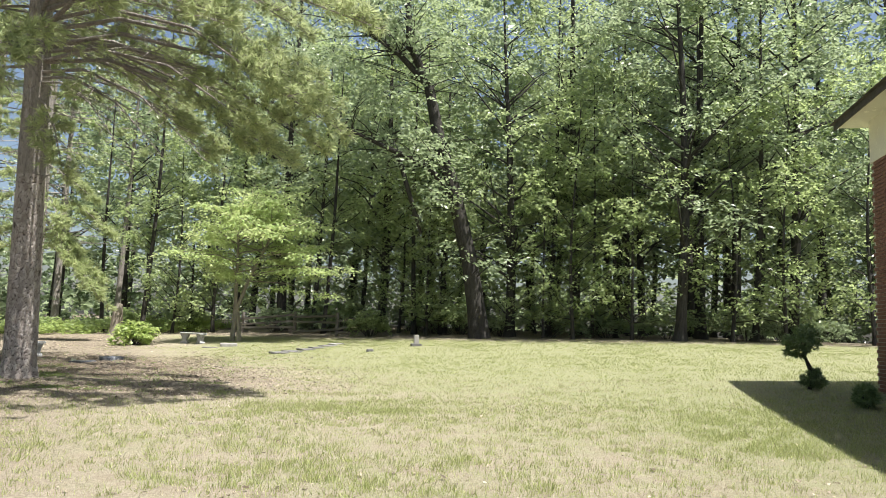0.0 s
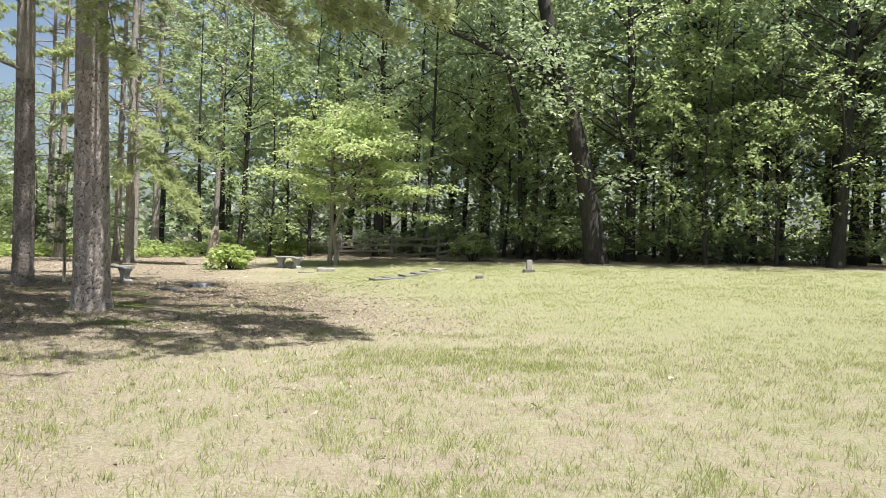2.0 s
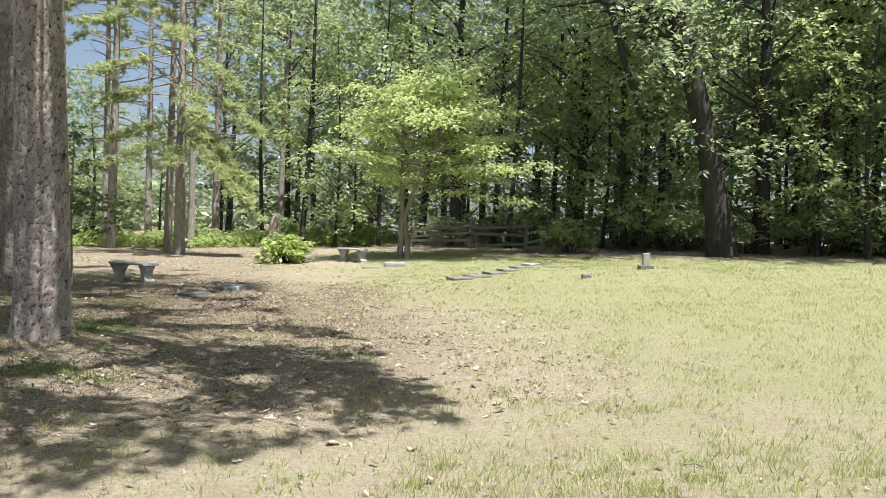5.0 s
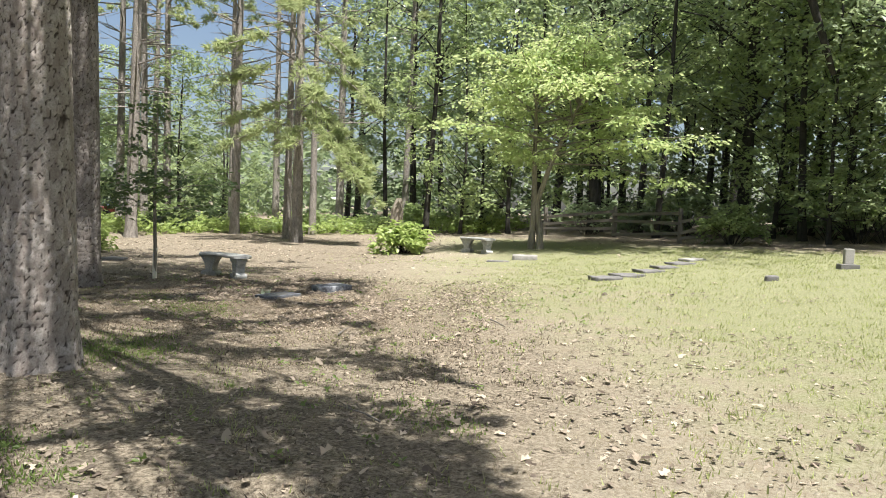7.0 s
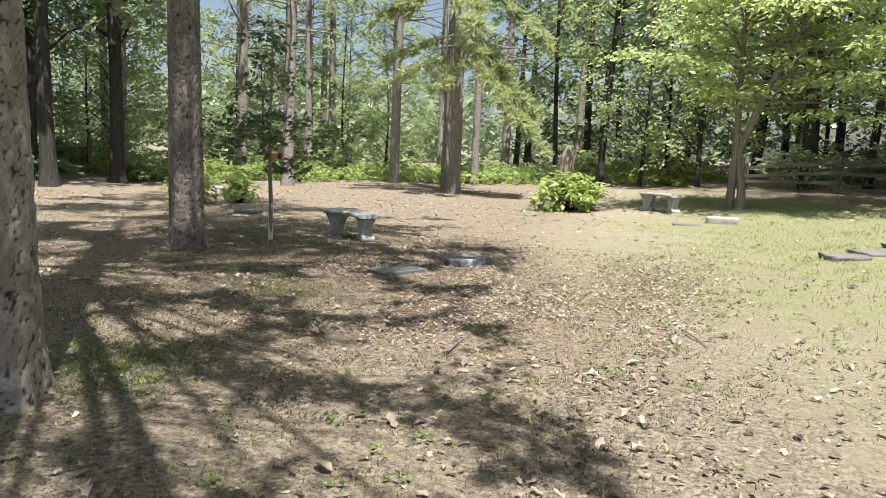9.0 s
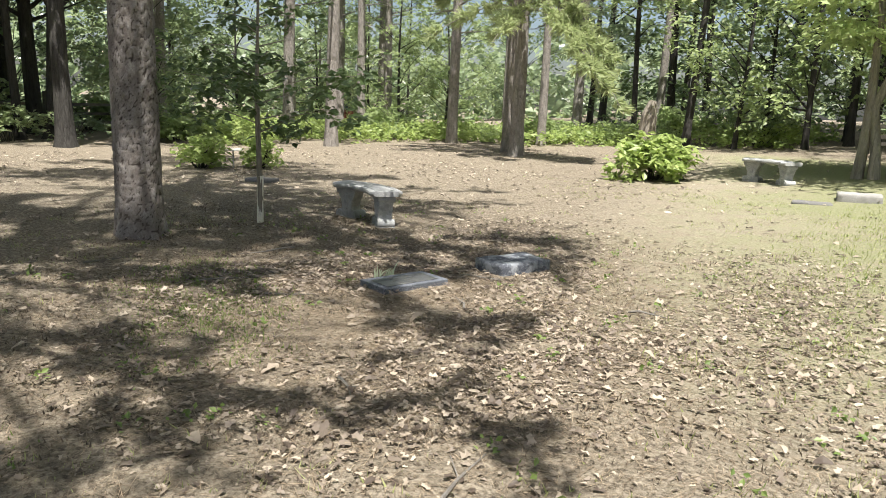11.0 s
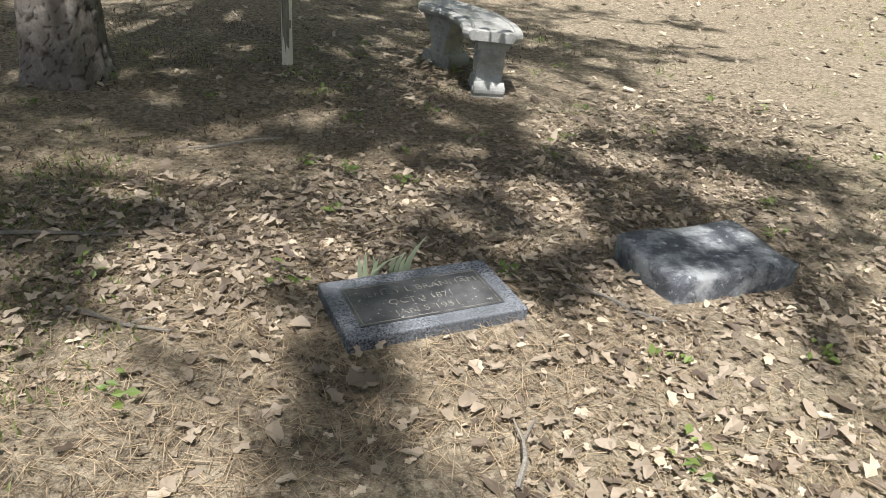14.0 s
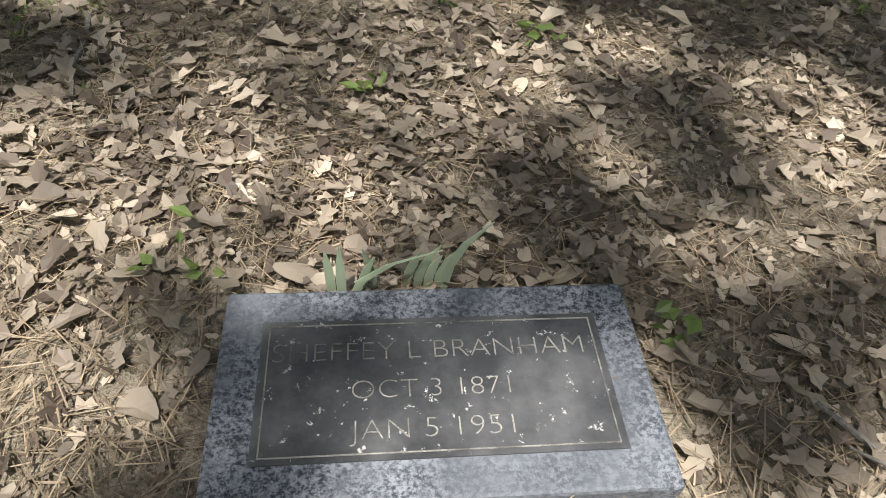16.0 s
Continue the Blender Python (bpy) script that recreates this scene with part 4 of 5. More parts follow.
# its own axes: x away from the lawn, y along the wall towards the woods; origin at the far corner's foot
HOUSE = Matrix.Translation((7.95, 13.0, 0.25)) @ Matrix.Rotation(radians(-12.0), 4, "Z")
house = thing("house", HOUSE, "brick building with cream eaves and a dark roof", "building")
wall = part("wall", box((0, -16, -0.6), (8, 0, 4.3)), MORTAR, house)
part("soffit", box((-0.47, -16.4, 5.1), (8.6, 0.45, 5.17)), CREAM, house)
part("frieze", box((-0.03, -16.03, 4.29), (8.03, 0.03, 5.1)), CREAM, house)
part("fascia", box((-0.50, -16.43, 5.06), (-0.47, 0.48, 5.22), 0.004), ROOF, house)
gable = bmesh.new()
for y in (-16.55, 0.55):
    for x, z in ((-0.57, 5.18), (4.0, 7.9), (8.72, 5.18)):
        gable.verts.new((x, y, z))
gable.verts.ensure_lookup_table()
for f in ((0, 1, 2), (5, 4, 3), (0, 3, 4, 1), (1, 4, 5, 2), (2, 5, 3, 0)):
    gable.faces.new([gable.verts[k] for k in f])
part("roof", gable, ROOF, house)
BRICK_MESH = bpy.data.meshes.new("brick")
bm = box((-0.02, -0.098, -0.028), (0.006, 0.098, 0.028))
bm.to_mesh(BRICK_MESH)
bm.free()
BRICK_MESH.materials.append(BRICK)
rest = ([], [])
for row in range(72):
    z = -0.58 + 0.0677 * row + 0.034
    for k in range(18):
        y = -0.105 - 0.2075 * k - (0.104 if row % 2 else 0)
        if k < 4:
            ob = new("brick", BRICK_MESH)
            ob.parent = wall
            ob.location = (0, y, z)
        else:
            b = len(rest[0])
            rest[0].extend((x, y + dy, z + dz) for x in (-0.006, 0.01) for dy in (-0.098, 0.098) for dz in (-0.028, 0.028))
            rest[1].extend(tuple(b + i for i in f) for f in ((0, 1, 3, 2), (0, 4, 5, 1), (2, 3, 7, 6), (1, 5, 7, 3), (0, 2, 6, 4)))
tagged(part("brickwork", rest, BRICK, wall), "red-brown running-bond brickwork", kind="stuff")


def clipped_shrub(x, y, tiers, trunk, label, size):
    """A dark evergreen: a short crooked stem with dense needle pads."""
    r = np.random.default_rng(int(tiers[0][2] * 100))
    ob = thing("evergreen_shrub", on_ground(x, y, 0.02, 0, size), label, "bush", "shrubs by the house")
    out = ([], [])
    pts = [Vector((0, 0, -0.1)), Vector((0.06, 0, trunk * 0.3)), Vector((-0.07, 0.03, trunk * 0.65)), Vector((-0.02, 0, trunk))]
    tube(out, pts, [0.045, 0.04, 0.03, 0.015], 7, 0.05, r)
    cen = []
    for ox, oy, z, rx, rz, n in tiers:
        p = unit(r.normal(size=(n, 3))) * r.uniform(0.4, 1.05, (n, 1)) ** 0.5 * np.array([rx, rx, rz])
        cen.append(p + np.array([ox, oy, z]))
        tube(out, [pts[2], Vector((ox, oy, z))], [0.02, 0.008], 5, 0, r, False)
    cen = np.concatenate(cen)
    part("stem", out, SHADED_OAK_BARK, ob, smooth=True)
    part("foliage", needles(r, cen, unit(r.normal(size=cen.shape) + [0, 0, 0.4]), 0.11, 7, 0.012), NEEDLE_DARK, ob)
    return ob


clipped_shrub(6.86, 13.34, [(-0.14, 0, 1.0, 0.36, 0.17, 240), (-0.05, 0, 1.2, 0.26, 0.16, 150), (-0.22, 0.05, 0.8, 0.25, 0.12, 120), (0.1, 0, 0.2, 0.26, 0.15, 160), (0.14, 0, 0.36, 0.12, 0.1, 90)], 1.15, "dark tiered evergreen shrub on a crooked stem", 0.88)
clipped_shrub(6.53, 11.02, [(0, 0, 0.27, 0.24, 0.22, 260), (0.03, 0, 0.42, 0.17, 0.12, 80)], 0.3, "small rounded dark evergreen shrub by the wall", 0.75)


# ---- benches ----
def bench(x, y, rz, label):
    """A cast concrete bench: bowed seat with a rolled edge on two scrolled pedestals."""
    ob = thing("garden_bench", on_ground(x, y, 0.02, rz), label, "bench", "concrete benches")
    bm = bmesh.new()
    n, r0 = 18, 1.15
    prof = ((-0.17, 0.375), (-0.185, 0.39), (-0.19, 0.405), (-0.185, 0.425), (-0.165, 0.435), (-0.135, 0.435), (-0.13, 0.428), (-0.118, 0.428), (-0.112, 0.434), (0.112, 0.434), (0.118, 0.428), (0.13, 0.428), (0.135, 0.435), (0.165, 0.435), (0.185, 0.425), (0.19, 0.405), (0.185, 0.39), (0.17, 0.375))
    rings = []
    for i in range(n + 1):
        a = (i / n - 0.5) * 0.98
        taper = 1 - 0.25 * max(0, abs(i / n - 0.5) * 2 - 0.9) / 0.1
        rings.append([bm.verts.new(((r0 + v * taper) * math.sin(a), (r0 + v * taper) * math.cos(a) - r0, z)) for v, z in prof])
    for a, b in zip(rings, rings[1:]):
        for k in range(len(prof)):
            bm.faces.new((a[k], b[k], b[(k + 1) % len(prof)], a[(k + 1) % len(prof)]))
    bm.faces.new(rings[0])
    bm.faces.new(rings[-1][::-1])
    bmesh.ops.recalc_face_normals(bm, faces=bm.faces)
    part("seat", bm, CONCRETE, ob)
    for s in (-1, 1):
        bm = bmesh.new()
        outline = ((0.135, 0.0), (0.135, 0.045), (0.115, 0.07), (0.085, 0.10), (0.075, 0.15), (0.085, 0.20), (0.11, 0.25), (0.13, 0.29), (0.14, 0.33), (0.14, 0.376))
        loop = [(-w, z) for w, z in outline] + [(w, z) for w, z in reversed(outline)]
        half = 0.085
        rows = [[bm.verts.new((w * f, d, z)) for w, z in loop] for d, f in ((-half, 0.93), (-half + 0.012, 1.0), (half - 0.012, 1.0), (half, 0.93))]
        for a, b in zip(rows, rows[1:]):
            for k in range(len(loop)):
                bm.faces.new((a[k], b[k], b[(k + 1) % len(loop)], a[(k + 1) % len(loop)]))
        bm.faces.new(rows[0])
        bm.faces.new(rows[-1][::-1])
        bmesh.ops.recalc_face_normals(bm, faces=bm.faces)
        ped = part("pedestal", bm, CONCRETE, ob)
        ped.matrix_basis = pose(s * 0.37, -0.06, 0, 0, 0, -s * 18)
        for side in (-1, 1):
            for cx, cz, rr in ((0.105, 0.058, 0.052), (0.118, 0.345, 0.036)):
                bm = bmesh.new()
                at = Matrix.Translation((side * cx, 0, cz)) @ Matrix.Rotation(radians(90), 4, "X")
                bmesh.ops.create_cone(bm, cap_ends=True, segments=18, radius1=rr, radius2=rr, depth=2 * half + 0.024, matrix=at)
                bmesh.ops.create_cone(bm, cap_ends=True, segments=12, radius1=rr * 0.45, radius2=rr * 0.45, depth=2 * half + 0.042, matrix=at)
                part("volute", bm, CONCRETE, ped)
        part("plinth", box((-0.15, -half - 0.014, 0.0), (0.15, half + 0.014, 0.028), 0.006), CONCRETE, ped)
        for d in (-1, 1):
            bm = bmesh.new()
            for cx, cz, rx, rz in ((0, 0.13, 0.03, 0.022), (0, 0.165, 0.045, 0.016), (0, 0.245, 0.018, 0.045), (-0.03, 0.225, 0.016, 0.03), (0.03, 0.225, 0.016, 0.03), (-0.042, 0.275, 0.018, 0.018), (0.042, 0.275, 0.018, 0.018), (0, 0.305, 0.022, 0.018), (-0.02, 0.19, 0.014, 0.02), (0.02, 0.19, 0.014, 0.02)):
                bmesh.ops.create_uvsphere(bm, u_segments=9, v_segments=6, radius=1.0, matrix=Matrix.Translation((cx, d * (half - 0.002), cz)) @ Matrix.Diagonal((rx, 0.018, rz, 1)))
            part("carving", bm, CONCRETE, ped, "carved urn of flowers in low relief", smooth=True)
    return ob


bench(-11.24, 19.58, -10, "bowed grey concrete bench with scrolled pedestals on leaf litter")
bench(-9.45, 27.65, -22, "bowed grey concrete bench beside the dogwood")


# ---- gravestones ----
def rough_block(name, w, d, h, mat, seed, jag=0.012):
    """A weathered stone block with uneven edges."""
    bm = box((-w / 2, -d / 2, -0.08), (w / 2, d / 2, h))
    bmesh.ops.subdivide_edges(bm, edges=bm.edges[:], cuts=5, use_grid_fill=True)
    for v in bm.verts:
        n = noise.noise_vector(v.co * 5 + Vector((seed * 7.1, 0, 0))) * jag + noise.noise_vector(v.co * 19 + Vector((0, seed * 3.3, 0))) * jag * 0.5
        k = sum((abs(abs(v.co.x) - w / 2) < 1e-4, abs(abs(v.co.y) - d / 2) < 1e-4, abs(v.co.z - h) < 1e-4))
        v.co += n
        if k >= 2:
            v.co -= Vector((math.copysign(0.010, v.co.x), math.copysign(0.010, v.co.y), 0.008))
    ob = part(name, bm, mat, smooth=True)
    return ob


def text_mesh(words, size, depth):
    cu = bpy.data.curves.new("words", "FONT")
    cu.body, cu.size, cu.extrude, cu.align_x, cu.offset = words, size, depth, "CENTER", -0.0011
    ob = bpy.data.objects.new("words", cu)
    scene.collection.objects.link(ob)
    me = bpy.data.meshes.new_from_object(ob.evaluated_get(bpy.context.evaluated_depsgraph_get()))
    bpy.data.objects.remove(ob)
    return me


PANEL = Nodes("dark_polished_granite", 0.32, 0.5)
PANEL.colour(PANEL.mix(PANEL.ramp(PANEL.noise(46, 5, 0.75), (0.615, 0.0), (0.65, 1.0)), PANEL.mix(PANEL.ramp(PANEL.noise(9, 5, 0.7), (0.4, 0.0), (0.7, 1.0)), (0.030, 0.031, 0.034), (0.085, 0.086, 0.09)), (0.38, 0.38, 0.37)))
PANEL.bump(PANEL.noise(120, 4, 0.7), 0.25, 0.002)
INCISED = stone_material("incised_letter", (0.17, 0.166, 0.155), (0.33, 0.32, 0.29), (0.06, 0.06, 0.058), 110)


def lettered_marker(x, y, rz):
    W, D, H, rim, deep = 0.60, 0.335, 0.043, 0.055, 0.004
    ob = thing("grave_marker", on_ground(x, y, 0, rz), "grey granite grave marker with dark lettered panel among leaves", "gravestone")
    bm = box((-W / 2, -D / 2, -0.08), (W / 2, D / 2, H), 0.006)
    top = max(bm.faces, key=lambda f: f.calc_center_median().z)
    res = bmesh.ops.inset_region(bm, faces=[top], thickness=rim - 0.006)
    for v in top.verts:
        v.co.z -= deep
    part("slab", bm, GRANITE, ob)
    part("panel", box((-W / 2 + rim + 0.002, -D / 2 + rim + 0.002, H - deep), (W / 2 - rim - 0.002, D / 2 - rim - 0.002, H - deep + 0.0025)), PANEL.mat, ob, "dark polished panel spotted with lichen")
    z = H - deep + 0.003
    line = bmesh.new()
    a, b = W / 2 - rim - 0.012, D / 2 - rim - 0.010
    for lo, hi in (((-a, b - 0.002), (a, b)), ((-a, -b), (a, -b + 0.002)), ((-a, -b + 0.002), (-a + 0.002, b - 0.002)), ((a - 0.002, -b + 0.002), (a, b - 0.002))):
        bmesh.ops.create_cube(line, size=1, matrix=Matrix.LocRotScale(((lo[0] + hi[0]) / 2, (lo[1] + hi[1]) / 2, z), None, (hi[0] - lo[0], hi[1] - lo[1], 0.001)))
    part("border_line", line, INCISED, ob)
    for words, size, yy, wide in (("SHEFFEY L BRANHAM", 0.044, 0.040, 0.44), ("OCT 3 1871", 0.042, -0.022, 0.215), ("JAN 5 1951", 0.042, -0.082, 0.215)):
        me = text_mesh(words, size, 0.0008)
        me.materials.append(INCISED)
        t = new("lettering", me)
        t.parent = ob
        xs = [v.co.x for v in me.vertices]
        t.matrix_basis = Matrix.Translation((-0.005, yy, z)) @ Matrix.Diagonal((wide / (max(xs) - min(xs)), 1, 1, 1))
    return ob


lettered_marker(-8.785, 17.79, 83)


def stone(name, x, y, rz, w, d, h, mat, label, seed, jag=0.012, group=""):
    ob = rough_block(name, w, d, h, mat, seed, jag)
    ob.matrix_basis = on_ground(x, y, 0, rz)
    return tagged(ob, label, "gravestone", group)


stone("grave_marker", -8.56, 18.86, 80, 0.56, 0.38, 0.105, DARK_STONE, "rough blotched granite grave marker among fallen leaves", 1, 0.014)
for i, (x, y, rz, w, d, h) in enumerate([(-5.0, 22.45, 40, 0.52, 0.38, 0.10), (-4.72, 23.15, 52, 0.60, 0.41, 0.07), (-4.42, 23.95, 45, 0.55, 0.38, 0.08), (-4.2, 24.75, 50, 0.55, 0.36, 0.08), (-3.98, 25.6, 42, 0.59, 0.38, 0.08), (-3.8, 26.45, 55, 0.52, 0.36, 0.09)]):
    stone("flat_gravestone", x, y, rz, w, d, 0.6 * h, (FIELD_STONE, PALE_STONE)[i == 5], "low flat weathered stone in a row of graves", 10 + i, 0.03, "row of flat stones")
stone("small_stone", -2.22, 23.05, 20, 0.22, 0.14, 0.09, FIELD_STONE, "small weathered stone standing in the lawn", 21, 0.015)
stone("flat_gravestone", -7.6, 25.95, 15, 0.6, 0.4, 0.12, PALE_STONE, "low pale flat gravestone in thin grass", 22)
stone("flat_gravestone", -8.05, 25.3, 15, 0.55, 0.3, 0.03, FIELD_STONE, "sunken flat stone in thin grass", 23)
stone("flat_gravestone", -15.3, 20.7, 30, 0.5, 0.32, 0.06, FIELD_STONE, "low grey flat gravestone in the shade", 24)
head = thing("headstone", on_ground(-0.82, 25.3, 0, 15, 0.74), "small upright grey headstone on a base", "gravestone")
base = part("base", box((-0.24, -0.17, -0.05), (0.24, 0.17, 0.13), 0.02), FIELD_STONE, head)
bm = box((-0.12, -0.08, 0.12), (0.12, 0.08, 0.56), 0.025)
for v in bm.verts:
    if v.co.z > 0.5:
        v.co.z -= 2.0 * v.co.x ** 2
part("tablet", bm, PALE_STONE, head)


# ---- rail fence at the woods' edge ----
def rail_fence(posts, label, tall=1.05, broken=True, seed=1):
    r = np.random.default_rng(seed)
    ob = thing("rail_fence", Matrix(), label, "fence")
    for x, y in posts:
        out = ([], [])
        z = float(height(x, y))
        tube(out, [Vector((x, y, z - 0.3)), Vector((x + 0.02, y, z + tall * 0.6)), Vector((x, y + 0.02, z + tall))], [0.085, 0.08, 0.07], 7, 0.08, r)
        part("post", out, WOOD, ob)
    for (ax, ay), (bx, by) in zip(posts, posts[1:]):
        for k, h in enumerate((0.3, 0.6, 0.9)):
            za, zb = float(height(ax, ay)) + h, float(height(bx, by)) + h - (r.uniform(0, 0.45) if broken else 0)
            a, b = Vector((ax, ay, za)), Vector((bx, by, max(zb, float(height(bx, by)) + 0.08)))
            side = (b - a).cross(Vector((0, 0, 1))).normalized()
            bm = bmesh.new()
            rot = (b - a).to_track_quat("X", "Z").to_matrix().to_4x4()
            bmesh.ops.create_cube(bm, size=1, matrix=Matrix.Translation((a + b) / 2 - side * 0.06) @ rot @ Matrix.Diagonal(((b - a).length * 1.04, 0.04, 0.095, 1)))
            part("rail", bm, WOOD, ob)
    return ob


rail_fence([(-3.2, 31.6), (-4.6, 31.9), (-7.05, 34.7), (-9.8, 35.6)], "old grey split-rail fence with sagging rails", seed=4)
rail_fence([(-27.5, 13), (-28, 16), (-28.6, 19), (-29.4, 22), (-30.5, 25)], "dark plank fence beyond the trees", 1.3, False, 5)

# a parked car far beyond the grove
CAR_PAINT = Nodes("dark_red_paint", 0.3, 0.5).colour((0.13, 0.035, 0.03)).mat
GLASS = Nodes("car_glass", 0.08, 0.6).colour((0.10, 0.13, 0.17)).mat
TYRE = Nodes("tyre_rubber", 0.85, 0.2).colour((0.02, 0.02, 0.02)).mat
car = thing("car", on_ground(-38.0, 41.7, 0, 60), "dark red parked car seen far through the trees", "car")
bm = box((-2.1, -0.85, 0.28), (2.1, 0.85, 0.85), 0.12, 3)
part("body", bm, CAR_PAINT, car)
bm = box((-1.3, -0.75, 0.83), (1.0, 0.75, 1.42), 0.05)
for v in bm.verts:
    if v.co.z > 1.2:
        v.co.x *= 0.72
        v.co.y *= 0.85
part("cabin", bm, GLASS, car, "bluish window glass")
part("roof", box((-0.85, -0.6, 1.40), (0.7, 0.6, 1.45), 0.02), CAR_PAINT, car)
for x in (-1.3, 1.3):
    for y in (-0.8, 0.8):
        bm = bmesh.new()
        bmesh.ops.create_cone(bm, cap_ends=True, segments=18, radius1=0.32, radius2=0.32, depth=0.2, matrix=Matrix.Translation((x, y, 0.31)) @ Matrix.Rotation(radians(90), 4, "X"))
        part("wheel", bm, TYRE, car)

# small stake sign between the two low bushes
sign = thing("stake_sign", on_ground(-17.42, 21.42, 0.0, 60), "small pale plate on a thin stake between bushes", "sign")
out = ([], [])
tube(out, [Vector((0, 0, -0.1)), Vector((0.0, 0, 0.2)), Vector((0, 0, 0.36))], [0.014, 0.014, 0.013], 8)
part("stake", out, PALE_STONE, sign)
bm = box((-0.16, -0.06, 0.355), (0.16, 0.06, 0.38), 0.008)
bmesh.ops.rotate(bm, verts=bm.verts, cent=(0, 0, 0.36), matrix=Matrix.Rotation(radians(20), 3, "X"))
part("plate", bm, CREAM, sign)

# broken stump near the tall thin tree
st = thing("tree_stump", on_ground(-15.6, 34.6, 0.05), "broken grey tree stump standing in undergrowth", "stump")
out = ([], [])
tube(out, [Vector((0, 0, -0.2)), Vector((0, 0, 0.5)), Vector((0.05, 0, 1.1)), Vector((0.1, 0, 1.55))], [0.34, 0.26, 0.22, 0.10], 9, 0.25, np.random.default_rng(2))
part("trunk", out, GREY_BARK, st)


# ---- turf, litter and small growth ----
def patch(x, y, seed, scale):
    r = np.random.default_rng(seed)
    v = np.zeros_like(x)
    for _ in range(9):
        k = r.normal(size=2) * scale
        v += np.sin(x * k[0] + y * k[1] + r.uniform(0, 6.28))
    return v / 4.2


def turf(name, n, x0, x1, y0, y1, per, tall, wide, seed, label, mat, want, spread=0.035):
    """Tufts of grass blades, thick where the turf is green."""
    r = np.random.default_rng(seed)
    x, y = r.uniform(x0, x1, n * 4), r.uniform(y0, y1, n * 4)
    keep = want(x, y) > r.uniform(0, 1, n * 4)
    x, y = x[keep][:n], y[keep][:n]
    m = len(x)
    s = np.repeat(r.uniform(0.5, 1.25, m), per)
    bx = np.repeat(x, per) + r.normal(size=m * per) * spread
    by = np.repeat(y, per) + r.normal(size=m * per) * spread
    base = np.stack([bx, by, height(bx, by) - 0.004], 1)
    d = unit(np.stack([r.normal(size=m * per) * 0.5, r.normal(size=m * per) * 0.5, np.ones(m * per)], 1))
    a = r.uniform(0, 6.28, m * per)
    side = np.stack([np.cos(a), np.sin(a), np.zeros(m * per)], 1) * wide
    L = (tall * s * r.uniform(0.5, 1.2, m * per))[:, None]
    v = np.stack([base - side, base + side, base + d * L], 1).reshape(-1, 3)
    ob = part(name, (v, np.arange(len(v)).reshape(-1, 3)), mat)
    return tagged(ob, label, "grass", kind="stuff")


def near_turf(x, y):
    return fade(y, 9.5, 13.5) * np.clip(0.2 + 0.8 * np.clip(patch(x, y, 1, 1.6) + 0.25, 0, 1) * np.clip(patch(x, y, 2, 5.0) + 0.55, 0, 1), 0, 1) * (1 - 0.97 * litter_at(x, y)) * (wood_depth(x, y) > 0)


def lawn_turf(x, y):
    return np.clip(grass_at(x, y) * (0.45 + 0.6 * np.clip(patch(x, y, 3, 1.2) + 0.4, 0, 1)), 0, 1) * (wood_depth(x, y) > 0.3)


turf("grass", 17000, -7, 8, 1.5, 13.5, 10, 0.066, 0.0034, 11, "thin yellow-green grass tufts on sandy ground", GRASS, near_turf)
turf("grass", 29000, -7.5, 15, 8.5, 30, 5, 0.052, 0.006, 12, "sunlit yellow-green lawn grass", GRASS, lawn_turf, 0.06)
turf("dry_grass", 7000, -7, 9, 1.5, 15, 6, 0.05, 0.003, 13, "dry straw stubble on bare ground", STRAW, lambda x, y: 0.8 * (1 - litter_at(x, y)) + 0.05, 0.05)
turf("grass", 2500, -14, -5, 12.5, 26, 8, 0.05, 0.003, 14, "sparse green grass in leaf litter", GRASS, lambda x, y: 0.5 * np.clip(patch(x, y, 4, 1.5), 0, 1))


def dead_leaf(r, lobes):
    """One curled, lobed leaf with its tip along x, as (verts, faces)."""
    n = 12
    v = [(0.0, 0.0, 0.0)]
    for k in range(n):
        a = 2 * math.pi * k / n
        lob = r.uniform(0.85, 1.15) if k % 2 == 0 else r.uniform(0.35, 0.6)
        if not lobes:
            lob = r.uniform(0.8, 1.0)
        wx = math.cos(a) * 0.5 * (0.8 + 0.2 * lob)
        wy = math.sin(a) * 0.27 * lob * (1.1 - 0.35 * math.cos(a + 0.6))
        v.append((wx, wy, 0))
    curl, twist, cup = r.uniform(-0.6, 0.6), r.uniform(-0.5, 0.5), r.uniform(-0.5, 0.9)
    v = [(x, y, curl * x * x * 0.6 + twist * x * y * 1.8 + cup * y * y * 2.4 + 0.08 * abs(y) + r.uniform(-0.025, 0.025)) for x, y, _ in v]
    low = min(p[2] for p in v)
    v = [(x, y, z - low) for x, y, z in v]
    return np.array(v), np.array([(0, 1 + k, 1 + (k + 1) % n) for k in range(n)])


leaf_rng = np.random.default_rng(90)
LEAF_SHAPES = [dead_leaf(leaf_rng, i % 5 != 4) for i in range(14)]


